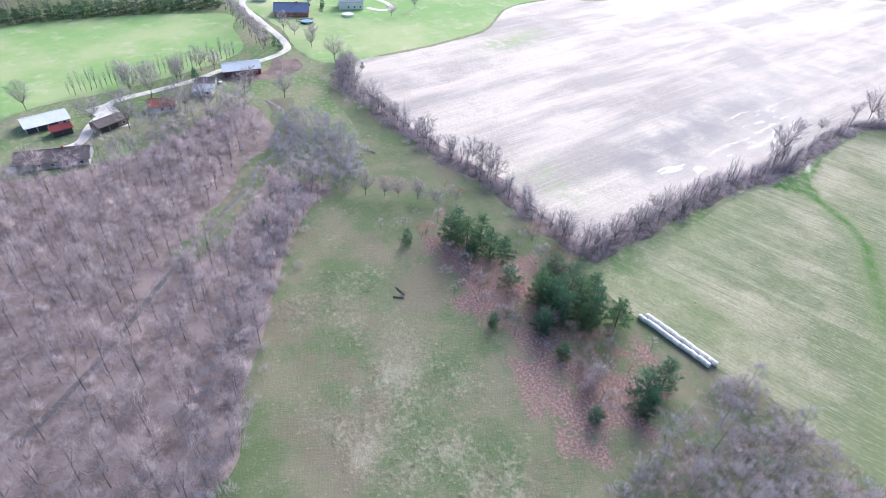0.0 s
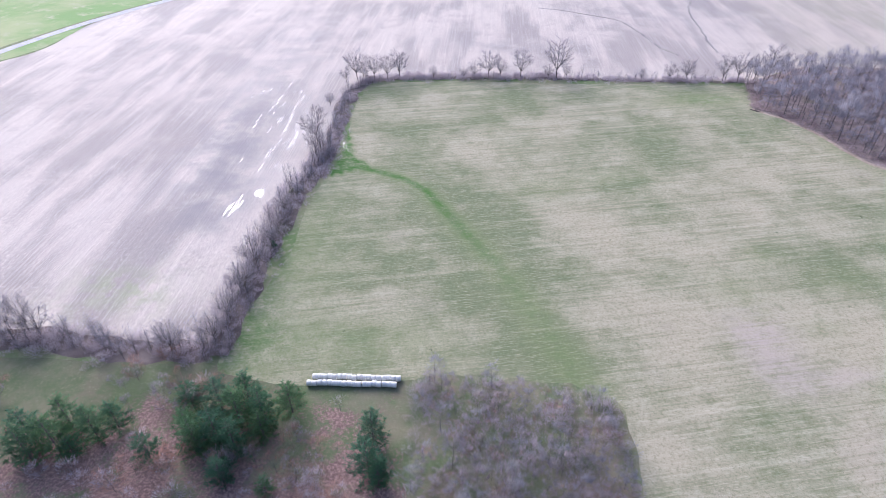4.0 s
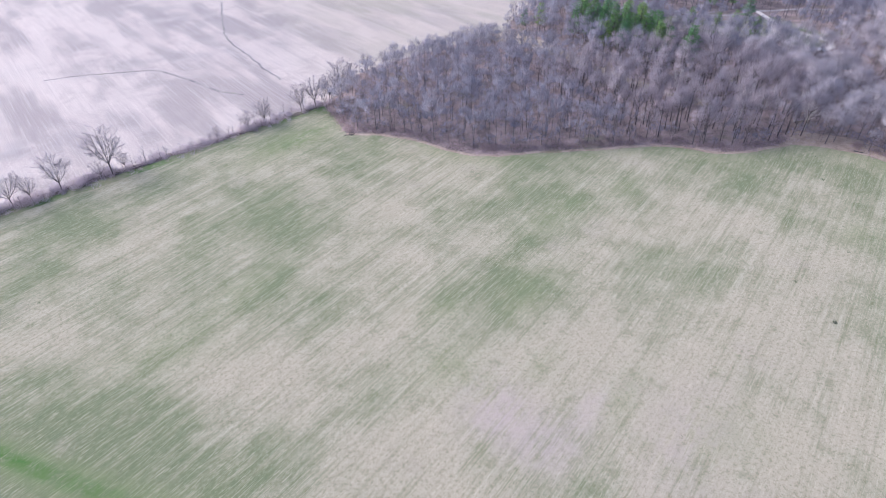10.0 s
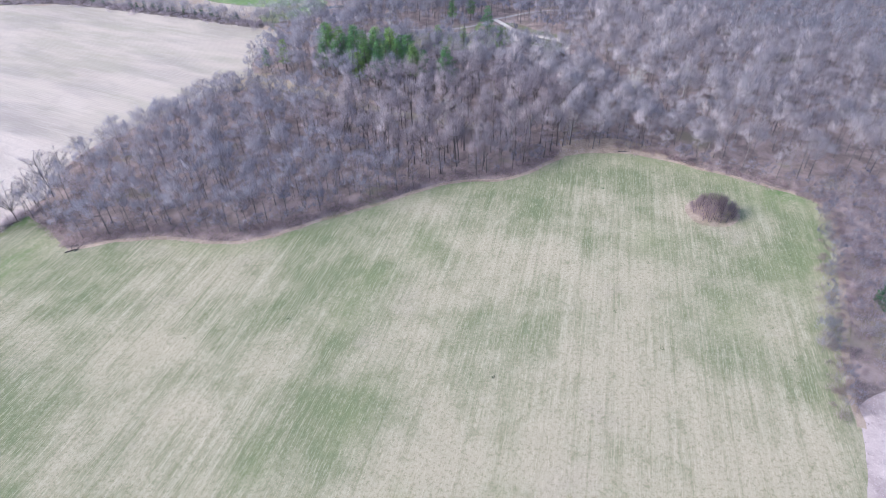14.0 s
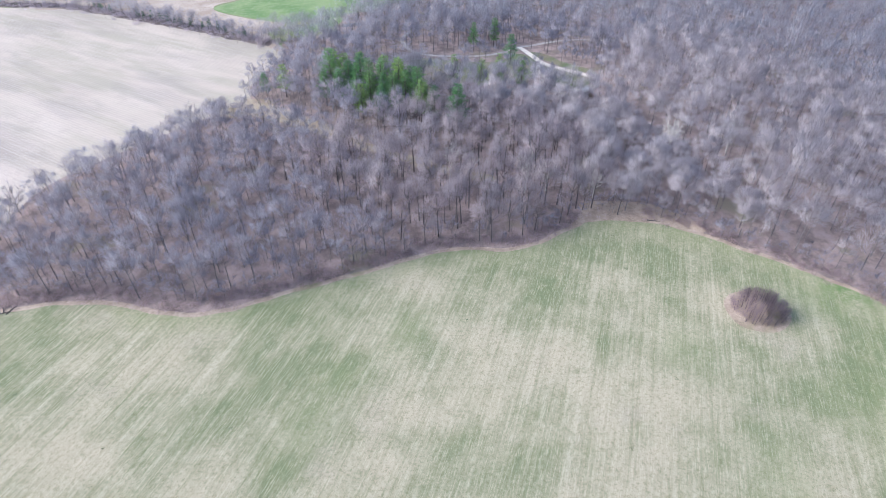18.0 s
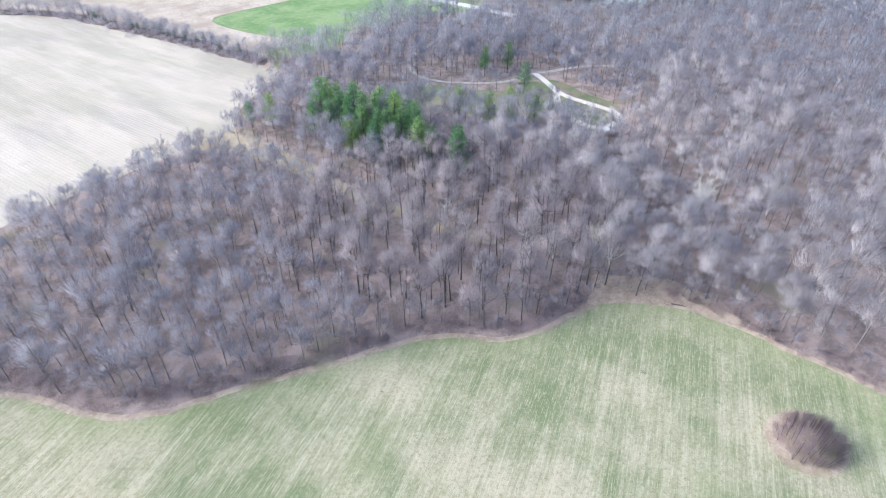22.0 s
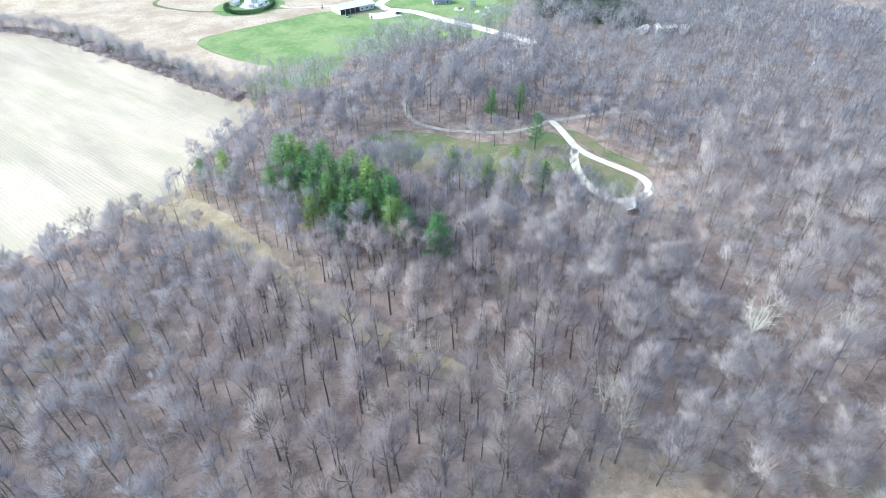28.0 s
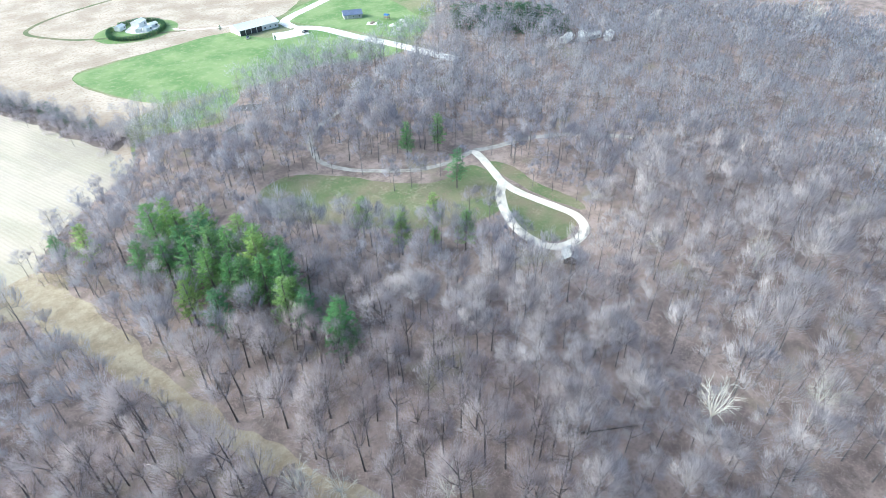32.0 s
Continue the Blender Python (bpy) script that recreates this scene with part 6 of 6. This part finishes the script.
set_plants(POPLAR, [(-238 - 0.65 * k + 1.6 * math.sin(k * 2.3), -44 + 2.1 * k, 0.8 + 0.4 * (k * 5 % 7) / 7) for k in range(36)], "row of slender trees by the drive")
# evergreens on the farm and at the horizon line
SPRUCE = [plant_thing("spruce_tree", *conifer(680 + k, 9, 2.7, 680, 0.03, 0.8, 0.56), BARK, NEEDLE, "dark green conical spruce tree", "tree") for k in range(3)]
rows = [(-347 - 4.5 * (k % 2) + 2 * math.sin(k * 2.1), -86 + 2.6 * k, 0.8 + 0.35 * (k * 7 % 5) / 5) for k in range(48)]
rows += [(-236, 8, 0.75), (-226, 86, 0.4), (-330, 95, 0.6), (-322, 92, 0.55), (-344, 90, 0.7), (-263, 53, 0.7), (-271, 52, 0.6), (-281, 50, 0.6), (226, 85, 0.8), (223, 83, 0.7), (-66, 149, 0.35), (413, 505, 0.35), (402, 549, 0.35),
         (282, 489, 0.7), (270, 534, 0.75), (272, 520, 0.55), (266, 548, 0.65), (262, 560, 0.6), (278, 502, 0.5), (252, 596, 0.7), (285, 470, 0.4), (-128, 20, 0.35), (-112, 14, 0.3)]
rows += [(x + 4 + 2.5 * math.sin(k * 1.9), y + 1.5 * math.cos(k * 2.7), 0.4 + 0.3 * (k * 5 % 7) / 7) for k, (x, y) in enumerate(smooth_line(NE_HEDGE[1:6], 9.0, False, 0)) if k % 4 != 3]
set_plants(SPRUCE, rows, "spruces of windbreak and hedgerow")
set_plants([copy_thing(pines[k], Matrix()) for k in range(5)],
           [(501, 436, 1.26), (504, 432, 1.4), (507, 427, 1.33), (511, 421, 1.26), (514, 414, 1.4), (518, 408, 1.47), (520, 402, 1.54), (523, 397, 1.54), (527, 392, 1.4), (530, 386, 1.47), (533, 381, 1.19), (525, 402, 1.4), (513, 423, 1.19), (538, 378, 0.98)], "pines round the woodland house")
rows = [(-350 + 3.4 * k, 38 + 0.35 * k + 1.5 * math.sin(k * 1.7), 0.55 + 0.15 * (k * 5 % 4) / 4) for k in range(26)]
set_plants([copy_thing(tree_things[k], Matrix()) for k in range(5)], rows, "row of bare trees along the drive")
gather("far_woodland", FAR, planting([(-372, -110), (-354, -90), (-352, 36), (-372, 44), (-420, 0), (-430, -110)], 7, 61), TWIGS, "bare trees behind the windbreak", "woods", 61)
gather("far_woodland", FAR, [(x, y, 0.5 * s) for x, y, s in planting([(286, 442), (300, 470), (320, 470), (352, 458), (400, 458), (440, 440), (430, 420), (352, 440), (310, 430)], 5.5, 62, lambda x, y: not open_ground(x, y))], TWIGS, "bare trees edging the lawn", "woods", 62)

# ---- small ground cover ----
TUFTS = []
for k in range(5):
    rng = np.random.default_rng(700 + k)
    c = Cloud()
    m = 9
    t = rng.uniform(0, 6.28, m)
    c.slivers(np.stack([0.18 * np.cos(t), 0.18 * np.sin(t), np.full(m, -0.03)], 1), np.stack([0.7 * np.cos(t), 0.7 * np.sin(t), np.ones(m)], 1) + rng.normal(0, 0.25, (m, 3)), rng.uniform(0.3, 0.7, m), 0.12, rng)
    TUFTS.append(c.arrays())
rng = np.random.default_rng(71)
tufts = []
for cx, cy, rx, ry, t in DRY_SPOTS:
    for k in range(110):
        a, q = rng.uniform(0, 6.28), math.sqrt(rng.uniform(0, 1)) * rng.uniform(0.8, 1.7)
        u, v = rx * q * math.cos(a), ry * q * math.sin(a)
        c, s = math.cos(radians(t)), math.sin(radians(t))
        tufts.append((cx + u * c - v * s, cy + u * s + v * c, rng.uniform(0.6, 1.3)))
gather("dry_grass_tufts", TUFTS, tufts, TUFT, "clumps of dry tan meadow grass", "grass", 71)
GREENTUFT = make_twig("green_tufts", [(0.09, 0.13, 0.06), (0.13, 0.16, 0.09)], False, (0.12, 0.14, 0.08))
clumps = [(230 + 6, 175, 1.2), (121, 215, 1.0), (138.5, 157, 1.0), (178.5, 143, 1.05), (173, 127, 1.1), (204.5, 144, 1.0)]
while len(clumps) < 170:
    x, y = rng.uniform(-70, 270), rng.uniform(85, 320)
    if inside(x, y, HAY_LINE):
        clumps.append((x, y, rng.uniform(0.3, 0.85)))
DARKTUFTS = []
for k in range(3):
    r2 = np.random.default_rng(720 + k)
    c = Cloud()
    m = 40
    t, q = r2.uniform(0, 6.28, m), np.sqrt(r2.uniform(0, 1, m)) * 0.55
    c.slivers(np.stack([q * np.cos(t), q * np.sin(t), np.full(m, 0.05)], 1), r2.normal(0, 0.8, (m, 3)) + (0, 0, 0.8), r2.uniform(0.25, 0.5, m), 0.12, r2)
    DARKTUFTS.append(c.arrays())
gather("grass_clumps", DARKTUFTS, clumps, GREENTUFT, "dark weedy clumps scattered over the hay field", "grass", 72)


def fallen_log(x, y, length, turn, r=0.22):
    top = tagged(new("fallen_log"), "fallen weathered tree trunk on the ground", "log")
    c = Cloud()
    c.limb((-length / 2, 0, r), (length / 2, 0, r * 0.8), r, r * 0.5, 7)
    part_ob = new("trunk", raw_mesh("trunk", *c.arrays(), BARK))
    part_ob.parent = top
    c = Cloud()
    for k in range(4):
        x0 = length * (0.1 + 0.1 * k)
        c.limb((x0, 0, r), (x0 + 1.2, (-1) ** k * 1.1, r + 0.6), r * 0.35, 0.02, 4)
    part_ob = new("branch", raw_mesh("branch", *c.arrays(), BARK))
    part_ob.parent = top
    top.matrix_basis = pose(x, y, 0.08, 0, 0, turn)


for row in ((-66, 43, 4, 15), (-64, 41.5, 3, 60), (98, 298, 3.2, -20, 0.18), (100, 297.3, 2.8, 30, 0.15), (99, 299.2, 3, 70, 0.16), (266, 181, 3.5, -60), (262, 262, 12, -15), (256, 268, 8, 70), (300, 215, 14, -40), (240, 262, 9, 30), (-158, 52, 7, 50), (-145, 62, 5, 20)):
    fallen_log(*row)
UNDER = [shrub(450 + k, 1.6 + 0.4 * (k % 3), 1.5, 34, 0.09) for k in range(5)]
gather("undergrowth", UNDER, [p for p in planting(EAST_WOOD, 3.7, 73, lambda x, y: not full_crowned(x, y) and y < 420 and not open_ground(x, y)) if p[2] < 1.08], UNDERTWIG, "thin bare undergrowth on the woodland floor", "brush", 73)
gather("undergrowth", UNDER, planting(WEST_WOOD, 4.2, 74), UNDERTWIG, "thin bare undergrowth in the west wood", "brush", 74)

creekside = [(-119, -9), (-98, -8), (-106, -15), (-156, 13), (-138, 6), (-172, 9), (-183, 22), (-130, 18), (-121, 22), (-126, 29), (-127, 35), (-135, 46), (-113, 7), (-124, 13), (-111, 16), (-106, 1)]
gather("brush", SHRUBS, [(x + 4 * math.sin(7 * k + x), y + 4 * math.cos(5 * k + y), 0.7 + 0.2 * k) for x, y in creekside for k in range(3)], BRUSH, "grey bare bushes along the creek", "brush", 75)
YARD = [(-206, -20), (-214, 18), (-196, 34), (-166, 28), (-152, 8), (-160, -12), (-184, -24)]
gather("brush", BUSHY, [(x, y, 1.05 * s) for x, y, s in planting(YARD, 6.5, 76, lambda x, y: noise.noise(Vector((x * 0.06, y * 0.06, 9))) > -0.2)], TWIGS, "grey bare bushes and small trees behind the farm", "brush", 76)
